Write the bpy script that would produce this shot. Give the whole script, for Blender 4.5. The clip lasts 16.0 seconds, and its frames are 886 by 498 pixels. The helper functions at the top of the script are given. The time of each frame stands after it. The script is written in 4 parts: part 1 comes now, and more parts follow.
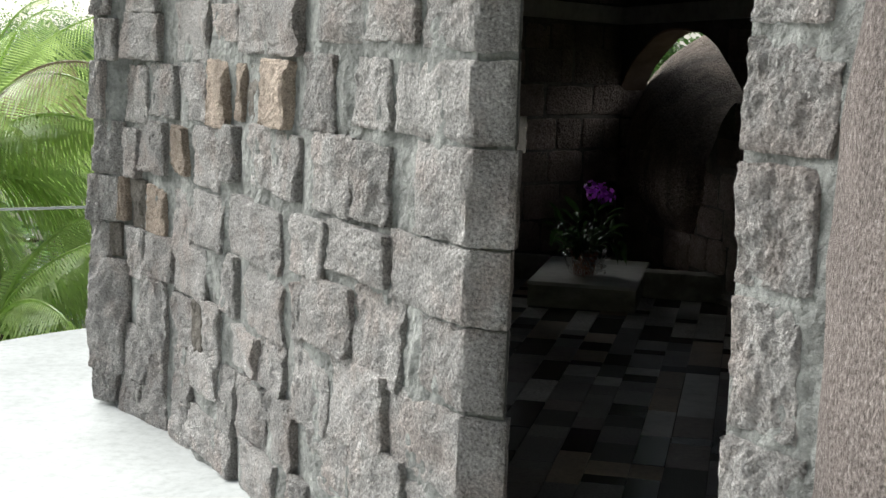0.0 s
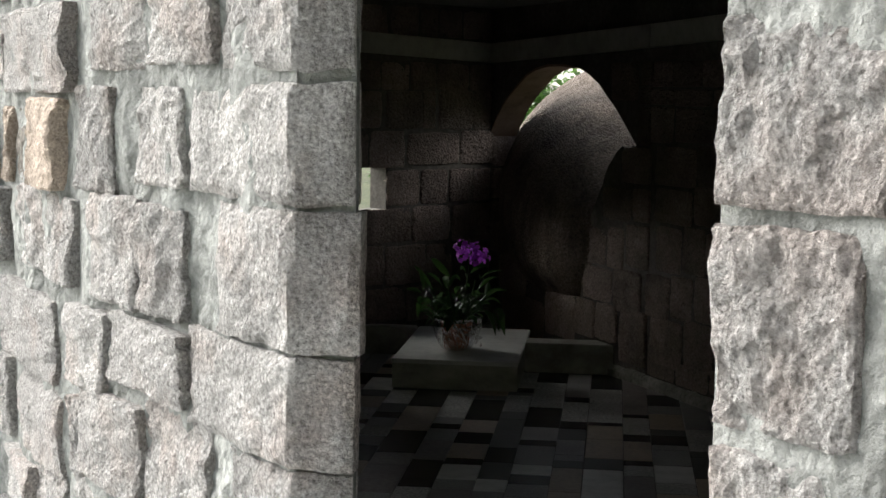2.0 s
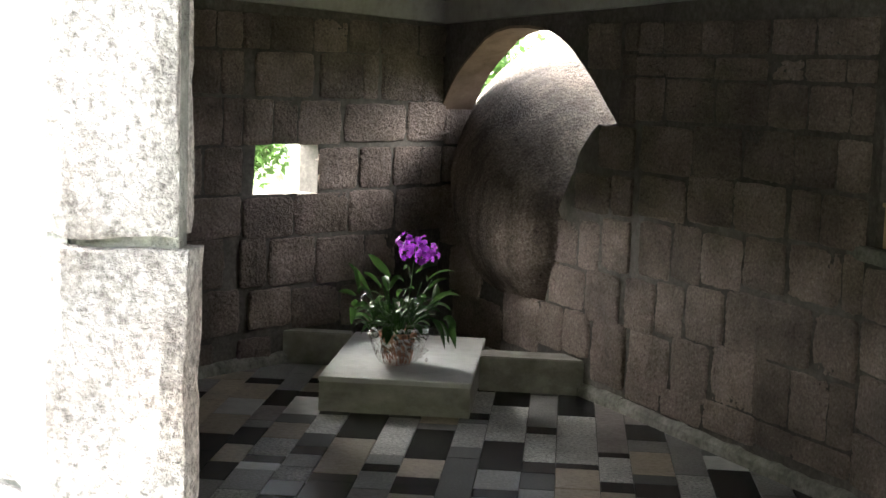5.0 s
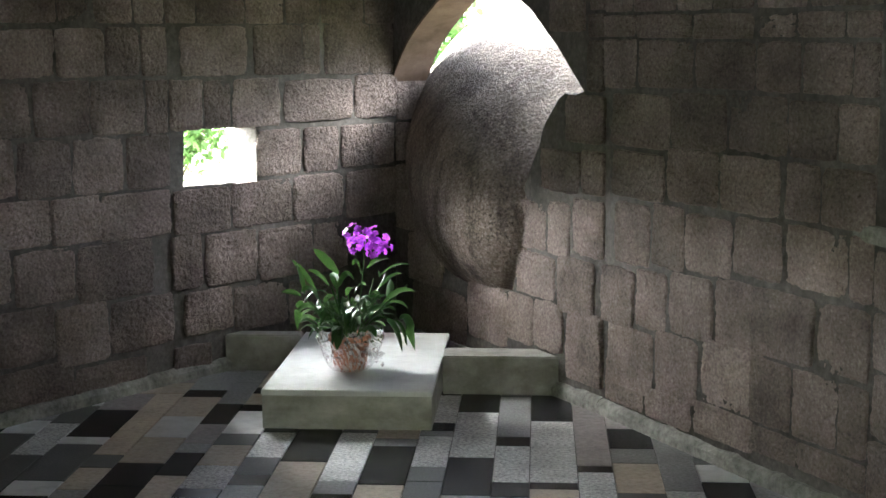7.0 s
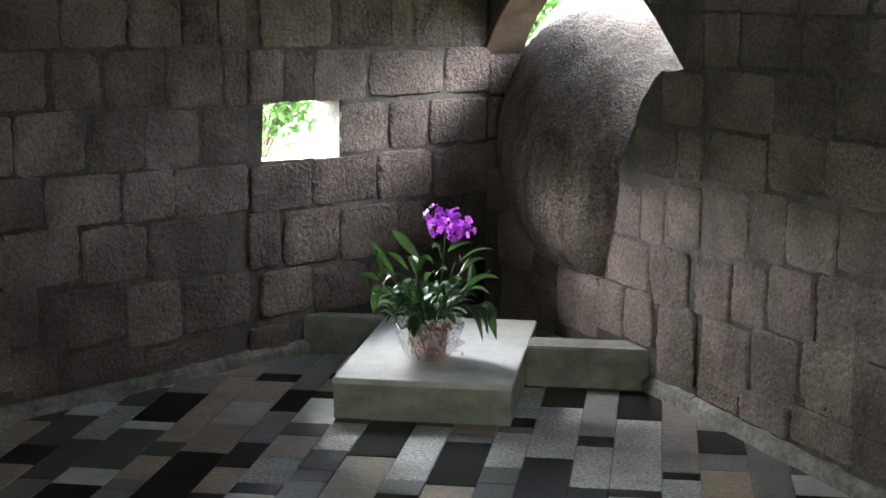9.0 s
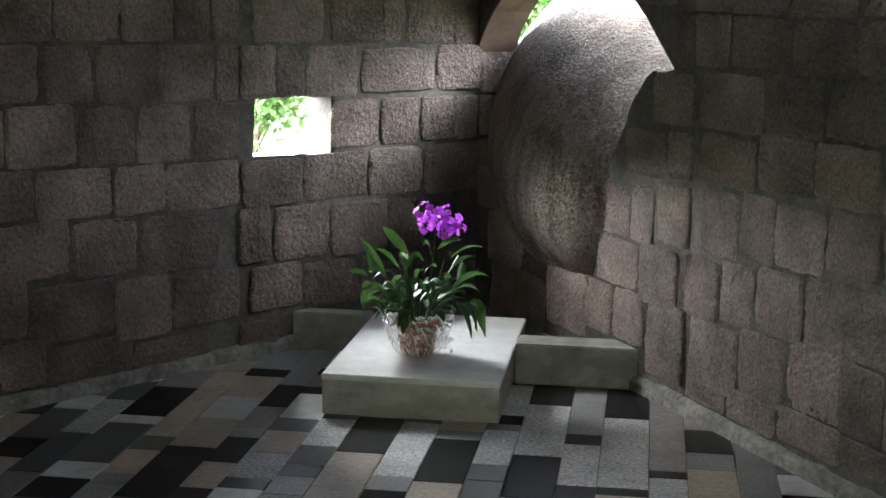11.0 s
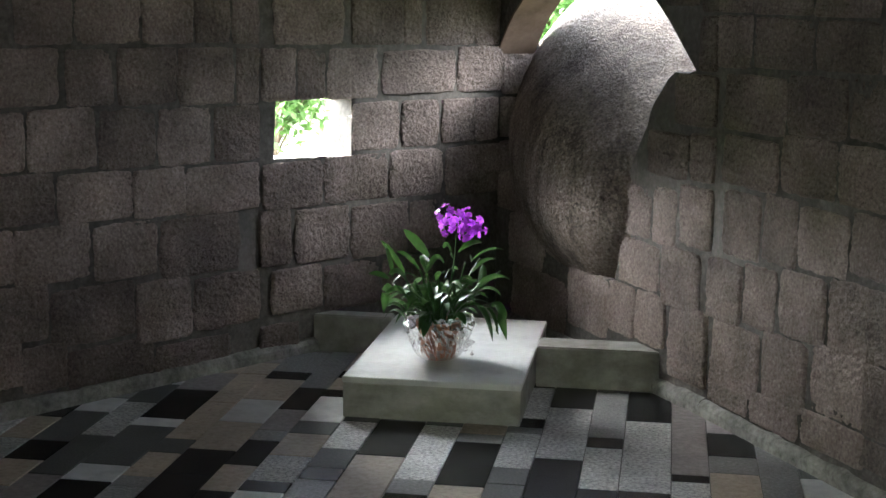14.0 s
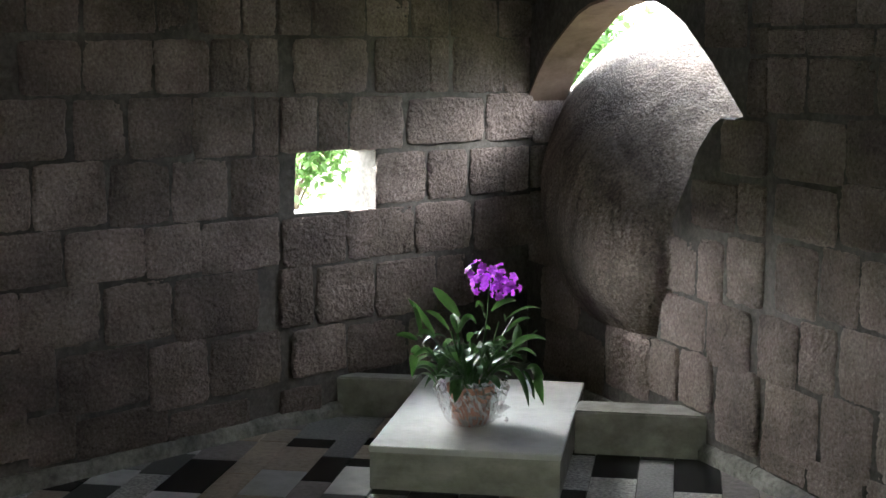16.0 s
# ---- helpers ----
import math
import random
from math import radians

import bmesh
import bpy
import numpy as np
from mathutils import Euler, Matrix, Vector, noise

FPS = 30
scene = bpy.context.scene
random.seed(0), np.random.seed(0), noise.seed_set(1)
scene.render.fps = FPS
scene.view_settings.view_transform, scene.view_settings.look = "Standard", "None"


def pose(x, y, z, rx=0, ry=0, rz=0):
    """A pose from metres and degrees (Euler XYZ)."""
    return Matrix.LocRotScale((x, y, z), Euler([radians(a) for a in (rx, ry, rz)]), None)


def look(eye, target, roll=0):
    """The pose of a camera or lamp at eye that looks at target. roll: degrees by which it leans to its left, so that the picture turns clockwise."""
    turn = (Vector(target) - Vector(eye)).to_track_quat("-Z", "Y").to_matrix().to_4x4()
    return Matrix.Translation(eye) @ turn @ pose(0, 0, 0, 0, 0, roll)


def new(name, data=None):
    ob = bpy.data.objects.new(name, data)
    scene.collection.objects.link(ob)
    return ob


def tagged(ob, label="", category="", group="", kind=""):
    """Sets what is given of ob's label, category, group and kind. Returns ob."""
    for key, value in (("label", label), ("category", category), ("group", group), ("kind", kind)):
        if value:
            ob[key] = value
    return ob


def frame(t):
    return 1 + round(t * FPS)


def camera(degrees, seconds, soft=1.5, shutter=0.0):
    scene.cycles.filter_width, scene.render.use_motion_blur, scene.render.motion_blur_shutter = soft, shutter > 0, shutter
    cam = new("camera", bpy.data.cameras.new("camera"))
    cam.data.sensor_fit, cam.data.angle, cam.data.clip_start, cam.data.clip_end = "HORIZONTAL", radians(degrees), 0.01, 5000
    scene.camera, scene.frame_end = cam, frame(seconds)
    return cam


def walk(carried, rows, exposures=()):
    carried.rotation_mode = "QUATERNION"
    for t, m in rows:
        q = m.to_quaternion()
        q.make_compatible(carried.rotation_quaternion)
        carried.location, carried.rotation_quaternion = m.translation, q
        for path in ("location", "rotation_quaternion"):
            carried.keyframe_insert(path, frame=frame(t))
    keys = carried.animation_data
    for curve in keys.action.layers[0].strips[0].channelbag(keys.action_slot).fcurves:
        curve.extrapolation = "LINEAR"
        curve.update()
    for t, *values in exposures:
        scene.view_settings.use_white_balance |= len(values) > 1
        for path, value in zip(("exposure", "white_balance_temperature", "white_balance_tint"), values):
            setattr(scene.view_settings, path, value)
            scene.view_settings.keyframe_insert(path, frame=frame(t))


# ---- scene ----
cam = camera(33.70, 16.0)

# ---- camera path ----
PATH = [
    (0, pose(1.244, -8.399, 1.552, 81.71, -1.99, 12.10)),
    (0.5, pose(1.228, -8.123, 1.537, 82.10, -1.83, 12.35)),
    (1, pose(1.174, -7.833, 1.508, 82.67, -1.18, 8.98)),
    (1.5, pose(1.113, -7.534, 1.490, 83.77, -0.23, 6.78)),
    (2, pose(1.098, -7.192, 1.474, 83.97, -0.86, 6.79)),
    (2.5, pose(1.057, -6.900, 1.434, 83.43, -0.58, 6.11)),
    (3, pose(1.000, -6.678, 1.436, 83.05, -0.35, 4.23)),
    (3.5, pose(0.996, -6.436, 1.427, 83.11, -1.11, 3.98)),
    (3.7, pose(1.012, -6.368, 1.433, 83.15, -2.40, 4.81)),
    (5.8, pose(0.984, -5.641, 1.437, 82.34, -1.41, 5.35)),
    (6, pose(0.987, -5.571, 1.426, 82.06, -1.30, 5.64)),
    (6.5, pose(1.022, -5.362, 1.435, 81.80, 0.00, 5.74)),
    (7, pose(1.024, -5.237, 1.457, 81.57, 0.25, 3.72)),
    (7.5, pose(1.033, -5.093, 1.451, 82.23, -1.45, 4.60)),
    (8, pose(1.091, -4.959, 1.468, 81.44, -0.19, 7.35)),
    (8.5, pose(1.115, -4.918, 1.467, 80.44, -0.17, 8.34)),
    (11, pose(1.114, -4.931, 1.473, 80.20, -0.97, 8.08)),
    (11.5, pose(1.103, -4.937, 1.469, 80.35, -1.07, 8.17)),
    (12, pose(1.100, -4.932, 1.471, 80.50, -0.49, 8.31)),
    (12.5, pose(1.107, -4.921, 1.472, 80.23, -0.79, 8.70)),
    (13, pose(1.107, -4.923, 1.475, 80.25, -0.93, 8.63)),
    (13.5, pose(1.110, -4.920, 1.472, 80.34, -0.75, 8.72)),
    (14, pose(1.112, -4.916, 1.473, 80.26, -0.79, 8.88)),
    (14.5, pose(1.120, -4.879, 1.461, 80.38, -1.22, 9.61)),
    (15, pose(1.127, -4.834, 1.472, 80.28, -0.83, 10.49)),
    (15.5, pose(1.086, -4.729, 1.469, 80.80, -1.43, 10.01)),
    (16, pose(1.016, -4.603, 1.455, 82.15, -0.23, 9.51)),
]
EXPOSURES = [(0, 0.78, 6500, 6), (0.5, 0.88, 6500, 6), (1.0, 1.08, 6550, 7), (1.5, 1.34, 6600, 8), (2.0, 1.54, 6600, 8), (2.5, 1.78, 6600, 8), (3.0, 2.22, 6700, 8), (3.5, 3.0, 6750, 8), (3.7, 3.4, 6750, 8), (5.8, 4.65, 6600, 9), (6.5, 5.3, 6250, 8), (7.2, 5.3, 6200, 8), (8.0, 5.02, 6150, 8), (11, 4.9, 6100, 8), (15.5, 4.93, 6100, 8), (16, 4.75, 6150, 8)]
walk(cam, PATH, EXPOSURES)

# ---- world and sun: bright hazy sky, light from behind the west wall ----
SUN_AZ, SUN_EL = -59.0, 33.0   # degrees: east of +y, above the horizon
world = bpy.data.worlds.new("sky")
scene.world = world
world.use_nodes = True
wn = world.node_tree
sky = wn.nodes.new("ShaderNodeTexSky")
sky.sky_type = "NISHITA"
sky.sun_disc = False
sky.sun_elevation = radians(SUN_EL)
sky.sun_rotation = radians(SUN_AZ)
sky.dust_density = 0.6
haze = wn.nodes.new("ShaderNodeHueSaturation")      # thin white cloud
haze.inputs["Saturation"].default_value = 0.35
wn.links.new(sky.outputs[0], haze.inputs["Color"])
wn.links.new(haze.outputs[0], wn.nodes["Background"].inputs[0])
wn.nodes["Background"].inputs[1].default_value = 0.075
sun_data = bpy.data.lights.new("sun", "SUN")
sun_data.energy, sun_data.angle, sun_data.color = 5.0, radians(60), (1.0, 0.985, 0.96)
sun = new("sun", sun_data)
sd = Vector((math.sin(radians(SUN_AZ)) * math.cos(radians(SUN_EL)), math.cos(radians(SUN_AZ)) * math.cos(radians(SUN_EL)), math.sin(radians(SUN_EL))))
sun.matrix_basis = look(sd * 30, (0, 0, 0))
# added unseen lamp: stands in for sky over the boulder, through the arched opening
arch_fill_data = bpy.data.lights.new("arch_fill", "AREA")
arch_fill_data.shape, arch_fill_data.size, arch_fill_data.size_y = "RECTANGLE", 0.7, 0.6
arch_fill_data.energy, arch_fill_data.color, arch_fill_data.spread = 0.25, (1.0, 0.985, 0.96), radians(34)
arch_fill = new("arch_fill", arch_fill_data)
arch_fill.matrix_basis = look((1.80, 1.74, 2.22), (0.36, 1.68, 1.26))

# ---- materials ----
def mat(name, cols, scale=60.0, rough=0.85, bump=0.3, bump_scale=None, big=2.0, big_amt=0.25, tint=0.0, metal=0.0, spec=0.3, detail=6.0, dist=0.004, stretch=None, tight=0.0, stain=None):
    """A grainy surface: a colour ramp over fine noise, mottled by broad noise, with two scales of relief."""
    m = bpy.data.materials.new(name)
    m.use_nodes = True
    t, n = m.node_tree, m.node_tree.nodes
    b = n["Principled BSDF"]
    geo = n.new("ShaderNodeNewGeometry")
    src = geo.outputs["Position"]
    if stretch:
        mp = n.new("ShaderNodeMapping")
        mp.inputs["Scale"].default_value = stretch
        t.links.new(src, mp.inputs["Vector"])
        src = mp.outputs[0]
    fine = n.new("ShaderNodeTexNoise")
    fine.inputs["Scale"].default_value, fine.inputs["Detail"].default_value, fine.inputs["Roughness"].default_value = scale, detail, 0.7
    t.links.new(src, fine.inputs["Vector"])
    ramp = n.new("ShaderNodeValToRGB")
    el = ramp.color_ramp.elements
    while len(el) < len(cols):
        el.new(0.5)
    for i, c in enumerate(cols):
        el[i].position = 0.28 + tight + (0.44 - 2 * tight) * i / max(1, len(cols) - 1)
        el[i].color = (*c, 1)
    t.links.new(fine.outputs["Fac"], ramp.inputs[0])
    broad = n.new("ShaderNodeTexNoise")
    broad.inputs["Scale"].default_value, broad.inputs["Detail"].default_value = big, 5.0
    t.links.new(geo.outputs["Position"], broad.inputs["Vector"])
    mr = n.new("ShaderNodeMapRange")
    mr.inputs[1].default_value, mr.inputs[2].default_value = 0.3, 0.7
    mr.inputs[3].default_value, mr.inputs[4].default_value = 1 - big_amt, 1 + big_amt
    t.links.new(broad.outputs["Fac"], mr.inputs[0])
    val = mr.outputs[0]
    if tint:
        oi = n.new("ShaderNodeObjectInfo")
        m2 = n.new("ShaderNodeMapRange")
        m2.inputs[3].default_value, m2.inputs[4].default_value = 1 - tint, 1 + tint
        t.links.new(oi.outputs["Random"], m2.inputs[0])
        mul = n.new("ShaderNodeMath")
        mul.operation = "MULTIPLY"
        t.links.new(val, mul.inputs[0]), t.links.new(m2.outputs[0], mul.inputs[1])
        val = mul.outputs[0]
    vm = n.new("ShaderNodeVectorMath")
    vm.operation = "SCALE"
    t.links.new(ramp.outputs[0], vm.inputs[0]), t.links.new(val, vm.inputs["Scale"])
    colour = vm.outputs[0]
    if stain:
        # broad weathering of another hue: colour, size, stretch, where it starts and ends, how much
        sc, size, st, lo, hi, amt = stain
        mp2, sn, sm, mix = n.new("ShaderNodeMapping"), n.new("ShaderNodeTexNoise"), n.new("ShaderNodeMapRange"), n.new("ShaderNodeMix")
        mp2.inputs["Scale"].default_value = st
        sn.inputs["Scale"].default_value, sn.inputs["Detail"].default_value, sn.inputs["Roughness"].default_value = size, 8.0, 0.62
        sm.inputs[1].default_value, sm.inputs[2].default_value, sm.inputs[3].default_value, sm.inputs[4].default_value = lo, hi, 0.0, amt
        mix.data_type, mix.blend_type = "RGBA", "MULTIPLY"
        mix.inputs["B"].default_value = (*sc, 1)
        t.links.new(geo.outputs["Position"], mp2.inputs["Vector"]), t.links.new(mp2.outputs[0], sn.inputs["Vector"])
        t.links.new(sn.outputs["Fac"], sm.inputs[0]), t.links.new(sm.outputs[0], mix.inputs["Factor"])
        t.links.new(colour, mix.inputs["A"])
        colour = mix.outputs["Result"]
    t.links.new(colour, b.inputs["Base Color"])
    b.inputs["Roughness"].default_value, b.inputs["Metallic"].default_value = rough, metal
    b.inputs["Specular IOR Level"].default_value = spec
    if bump:
        h = n.new("ShaderNodeTexNoise")
        h.inputs["Scale"].default_value, h.inputs["Detail"].default_value, h.inputs["Roughness"].default_value = bump_scale or scale * 0.5, 7.0, 0.65
        t.links.new(src, h.inputs["Vector"])
        bn = n.new("ShaderNodeBump")
        bn.inputs["Strength"].default_value, bn.inputs["Distance"].default_value = bump, dist
        t.links.new(h.outputs["Fac"], bn.inputs["Height"])
        t.links.new(bn.outputs[0], b.inputs["Normal"])
    return m


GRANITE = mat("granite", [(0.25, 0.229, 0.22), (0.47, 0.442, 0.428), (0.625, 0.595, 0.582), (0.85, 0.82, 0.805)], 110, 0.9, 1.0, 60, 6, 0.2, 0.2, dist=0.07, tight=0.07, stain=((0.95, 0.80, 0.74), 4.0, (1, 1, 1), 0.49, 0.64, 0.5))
GRANITE_WARM = mat("granite_warm", [(0.24, 0.18, 0.145), (0.42, 0.33, 0.27), (0.53, 0.43, 0.355), (0.70, 0.61, 0.53)], 120, 0.9, 1.0, 40, 5, 0.3, 0.25, dist=0.06, tight=0.05)
# Same stone as outside; its colour is lowered to deepen the room's shade.
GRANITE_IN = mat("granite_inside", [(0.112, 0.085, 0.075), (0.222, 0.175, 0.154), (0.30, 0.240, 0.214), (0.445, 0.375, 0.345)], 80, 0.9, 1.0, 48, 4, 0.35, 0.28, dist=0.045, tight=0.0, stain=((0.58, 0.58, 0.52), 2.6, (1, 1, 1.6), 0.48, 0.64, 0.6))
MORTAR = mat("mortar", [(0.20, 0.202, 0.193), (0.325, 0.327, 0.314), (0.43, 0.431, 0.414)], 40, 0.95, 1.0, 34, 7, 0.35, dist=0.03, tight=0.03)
# Darker than the outside mortar: shade in the joints is put into the colour.
MORTAR_SHADED = mat("mortar_shaded", [(0.06, 0.053, 0.047), (0.10, 0.09, 0.08), (0.15, 0.138, 0.124)], 40, 0.95, 0.5, 30, 5, 0.3, dist=0.006)
BOULDER = mat("boulder_granite", [(0.09, 0.07, 0.058), (0.195, 0.154, 0.126), (0.275, 0.22, 0.182), (0.42, 0.35, 0.30)], 80, 0.9, 1.0, 48, 2.6, 0.35, dist=0.10, tight=0.04, stain=((0.32, 0.28, 0.25), 9.0, (1, 1, 0.16), 0.47, 0.62, 0.6))
BOULDER_PINK = mat("boulder_pink", [(0.08, 0.062, 0.057), (0.20, 0.165, 0.152), (0.29, 0.243, 0.225), (0.46, 0.40, 0.38)], 95, 0.9, 1.0, 60, 3.5, 0.22, dist=0.05, tight=0.05)
GRANITE_DARK = mat("granite_dark", [(0.05, 0.045, 0.04), (0.13, 0.115, 0.10), (0.19, 0.17, 0.15), (0.28, 0.25, 0.23)], 130, 0.9, 0.9, 55, 5, 0.22, 0.16, dist=0.012)
SLABSIDE = mat("slab_side", [(0.30, 0.295, 0.265), (0.42, 0.415, 0.375), (0.50, 0.495, 0.455)], 7, 0.6, 0.12, 50, 5, 0.22, dist=0.003, stain=((0.62, 0.62, 0.55), 5.0, (1, 1, 1.8), 0.45, 0.6, 0.7))
KERBMAT = mat("kerb_cement", [(0.27, 0.263, 0.24), (0.36, 0.352, 0.325), (0.43, 0.422, 0.39)], 18, 0.75, 0.2, 50, 5, 0.25, dist=0.003, stain=((0.64, 0.63, 0.59), 6.0, (1, 1, 1.5), 0.45, 0.6, 0.7))
T_MAUVE = mat("tile_mauve", [(0.16, 0.14, 0.135), (0.25, 0.225, 0.215), (0.33, 0.30, 0.285)], 40, 0.45, 0.1, 70, 5, 0.2, 0.2, spec=0.45)
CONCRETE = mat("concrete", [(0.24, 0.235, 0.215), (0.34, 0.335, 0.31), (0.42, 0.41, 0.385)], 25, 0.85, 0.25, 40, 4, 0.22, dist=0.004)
PLASTER = mat("plaster", [(0.30, 0.285, 0.26), (0.38, 0.365, 0.34), (0.44, 0.425, 0.40)], 15, 0.9, 0.2, 30, 3, 0.15, dist=0.003)
SKIRT = mat("skirting_cement", [(0.10, 0.098, 0.085), (0.22, 0.215, 0.19), (0.32, 0.315, 0.285)], 35, 0.9, 0.8, 45, 7, 0.35, dist=0.012)
REVEAL = mat("arch_plaster", [(0.20, 0.135, 0.10), (0.28, 0.195, 0.15), (0.34, 0.245, 0.19)], 12, 0.9, 0.3, 20, 4, 0.2, dist=0.006)
MARBLE = mat("slab_marble", [(0.55, 0.555, 0.535), (0.70, 0.705, 0.685), (0.77, 0.775, 0.755)], 9, 0.4, 0.05, 60, 3, 0.12, spec=0.45)
GROUT = mat("grout", [(0.10, 0.095, 0.09), (0.16, 0.155, 0.145)], 60, 0.9, 0.2, 80, 4, 0.2)
T_BLACK = mat("tile_black", [(0.008, 0.008, 0.009), (0.016, 0.016, 0.017), (0.03, 0.03, 0.032)], 140, 0.27, 0.05, 100, 4, 0.2, 0.2, spec=0.2)
T_GREY = mat("tile_grey", [(0.10, 0.10, 0.10), (0.22, 0.22, 0.215), (0.36, 0.36, 0.35)], 85, 0.42, 0.3, 60, 4, 0.2, 0.2, spec=0.45)
T_SPECK = mat("tile_speckled", [(0.12, 0.12, 0.12), (0.42, 0.42, 0.405), (0.68, 0.68, 0.66)], 75, 0.45, 0.7, 60, 6, 0.25, 0.15, spec=0.5, dist=0.006, tight=0.06)
T_BEIGE = mat("tile_beige", [(0.24, 0.195, 0.145), (0.40, 0.335, 0.26), (0.48, 0.415, 0.33)], 45, 0.45, 0.1, 60, 5, 0.18, 0.15, spec=0.45)
T_WHITE = mat("tile_white", [(0.44, 0.445, 0.44), (0.60, 0.605, 0.60), (0.68, 0.68, 0.675)], 14, 0.4, 0.05, 60, 4, 0.15, 0.12, spec=0.45)
T_DARK = mat("tile_dark_grey", [(0.045, 0.047, 0.045), (0.085, 0.088, 0.084), (0.13, 0.133, 0.128)], 120, 0.45, 0.1, 90, 4, 0.2, 0.2, spec=0.22)
PAVING = mat("pale_paving", [(0.40, 0.415, 0.415), (0.50, 0.515, 0.515), (0.56, 0.575, 0.575)], 20, 0.8, 0.25, 40, 1.5, 0.12, dist=0.006)
SOIL = mat("hillside", [(0.03, 0.04, 0.015), (0.06, 0.07, 0.03), (0.10, 0.10, 0.05)], 3, 0.95, 0.5, 6, 0.3, 0.3, dist=0.1)
TERRACOTTA = mat("terracotta", [(0.30, 0.13, 0.08), (0.40, 0.19, 0.125), (0.46, 0.24, 0.165)], 50, 0.8, 0.15, 60, 10, 0.15)
POTSOIL = mat("potting_soil", [(0.015, 0.012, 0.009), (0.05, 0.04, 0.03)], 120, 0.95, 0.8, 90, 10, 0.2)
WOOD = mat("plain_wood", [(0.26, 0.17, 0.09), (0.38, 0.26, 0.15), (0.46, 0.33, 0.20)], 20, 0.6, 0.2, 40, 4, 0.2, stretch=(1, 1, 8))
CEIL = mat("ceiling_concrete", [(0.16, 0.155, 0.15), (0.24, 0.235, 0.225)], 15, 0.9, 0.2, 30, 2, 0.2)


def leafmat(name, dark, mid, light, trans=0.35, rough=0.45):
    m = mat(name, [dark, mid, light], 18, rough, 0.1, 60, 8, 0.25, 0.25, spec=0.4)
    t, n = m.node_tree, m.node_tree.nodes
    b, out = n["Principled BSDF"], n["Material Output"]
    tr = n.new("ShaderNodeBsdfTranslucent")
    tr.inputs["Color"].default_value = (light[0] * 1.2, light[1] * 1.3, light[2] * 1.2, 1)
    mx = n.new("ShaderNodeMixShader")
    mx.inputs[0].default_value = trans
    t.links.new(b.outputs[0], mx.inputs[1]), t.links.new(tr.outputs[0], mx.inputs[2])
    t.links.new(mx.outputs[0], out.inputs[0])
    return m


LEAF = leafmat("orchid_leaf", (0.016, 0.045, 0.012), (0.034, 0.085, 0.024), (0.07, 0.14, 0.035), 0.2, 0.40)
PETAL = leafmat("orchid_petal", (0.28, 0.012, 0.46), (0.44, 0.03, 0.64), (0.60, 0.13, 0.78), 0.25, 0.55)
FROND = leafmat("palm_leaflet", (0.09, 0.16, 0.035), (0.24, 0.36, 0.09), (0.48, 0.58, 0.22), 0.5, 0.28)
FROND_DRY = leafmat("dry_leaflet", (0.12, 0.08, 0.04), (0.26, 0.19, 0.10), (0.38, 0.30, 0.18), 0.3, 0.6)
BUSH = leafmat("bush_leaf", (0.07, 0.13, 0.05), (0.13, 0.22, 0.08), (0.22, 0.33, 0.13), 0.4, 0.35)
CREEPER = leafmat("creeper_leaf", (0.05, 0.10, 0.03), (0.09, 0.17, 0.05), (0.15, 0.26, 0.08), 0.4, 0.45)
BARK = mat("bark", [(0.08, 0.06, 0.045), (0.17, 0.135, 0.10), (0.26, 0.21, 0.16)], 12, 0.9, 0.7, 14, 3, 0.25, dist=0.02)


def wrapmat():
    m = bpy.data.materials.new("clear_wrap")
    m.use_nodes = True
    t, n = m.node_tree, m.node_tree.nodes
    n.remove(n["Principled BSDF"])
    tr, gl, mx, fr = n.new("ShaderNodeBsdfTransparent"), n.new("ShaderNodeBsdfGlossy"), n.new("ShaderNodeMixShader"), n.new("ShaderNodeFresnel")
    gl.inputs["Roughness"].default_value = 0.05
    fr.inputs["IOR"].default_value = 1.6
    mul = n.new("ShaderNodeMath")
    mul.operation, mul.use_clamp = "MULTIPLY_ADD", True
    mul.inputs[1].default_value, mul.inputs[2].default_value = 0.8, 0.0
    t.links.new(fr.outputs[0], mul.inputs[0]), t.links.new(mul.outputs[0], mx.inputs[0])
    t.links.new(tr.outputs[0], mx.inputs[1]), t.links.new(gl.outputs[0], mx.inputs[2])
    nz, bp = n.new("ShaderNodeTexNoise"), n.new("ShaderNodeBump")
    nz.inputs["Scale"].default_value, bp.inputs["Strength"].default_value, bp.inputs["Distance"].default_value = 60.0, 0.6, 0.003
    t.links.new(nz.outputs["Fac"], bp.inputs["Height"])
    t.links.new(bp.outputs[0], gl.inputs["Normal"])
    t.links.new(mx.outputs[0], n["Material Output"].inputs[0])
    return m


WRAP = wrapmat()


# ---- builders ----
def mesh_of(name, bm, material, smooth=False):
    me = bpy.data.meshes.new(name)
    bmesh.ops.recalc_face_normals(bm, faces=bm.faces)
    bm.to_mesh(me)
    bm.free()
    if material:
        me.materials.append(material)
    if smooth:
        for p in me.polygons:
            p.use_smooth = True
    return me


def thing(name, label, category, kind="", group="", at=(0, 0, 0)):
    ob = new(name)
    ob.location = at
    ob.empty_display_size = 0.1
    return tagged(ob, label, category, group, kind)


def part(name, bm, material, parent, label="", smooth=False):
    ob = new(name, mesh_of(name, bm, material, smooth))
    if parent is not None:
        ob.parent = parent
    return tagged(ob, label)


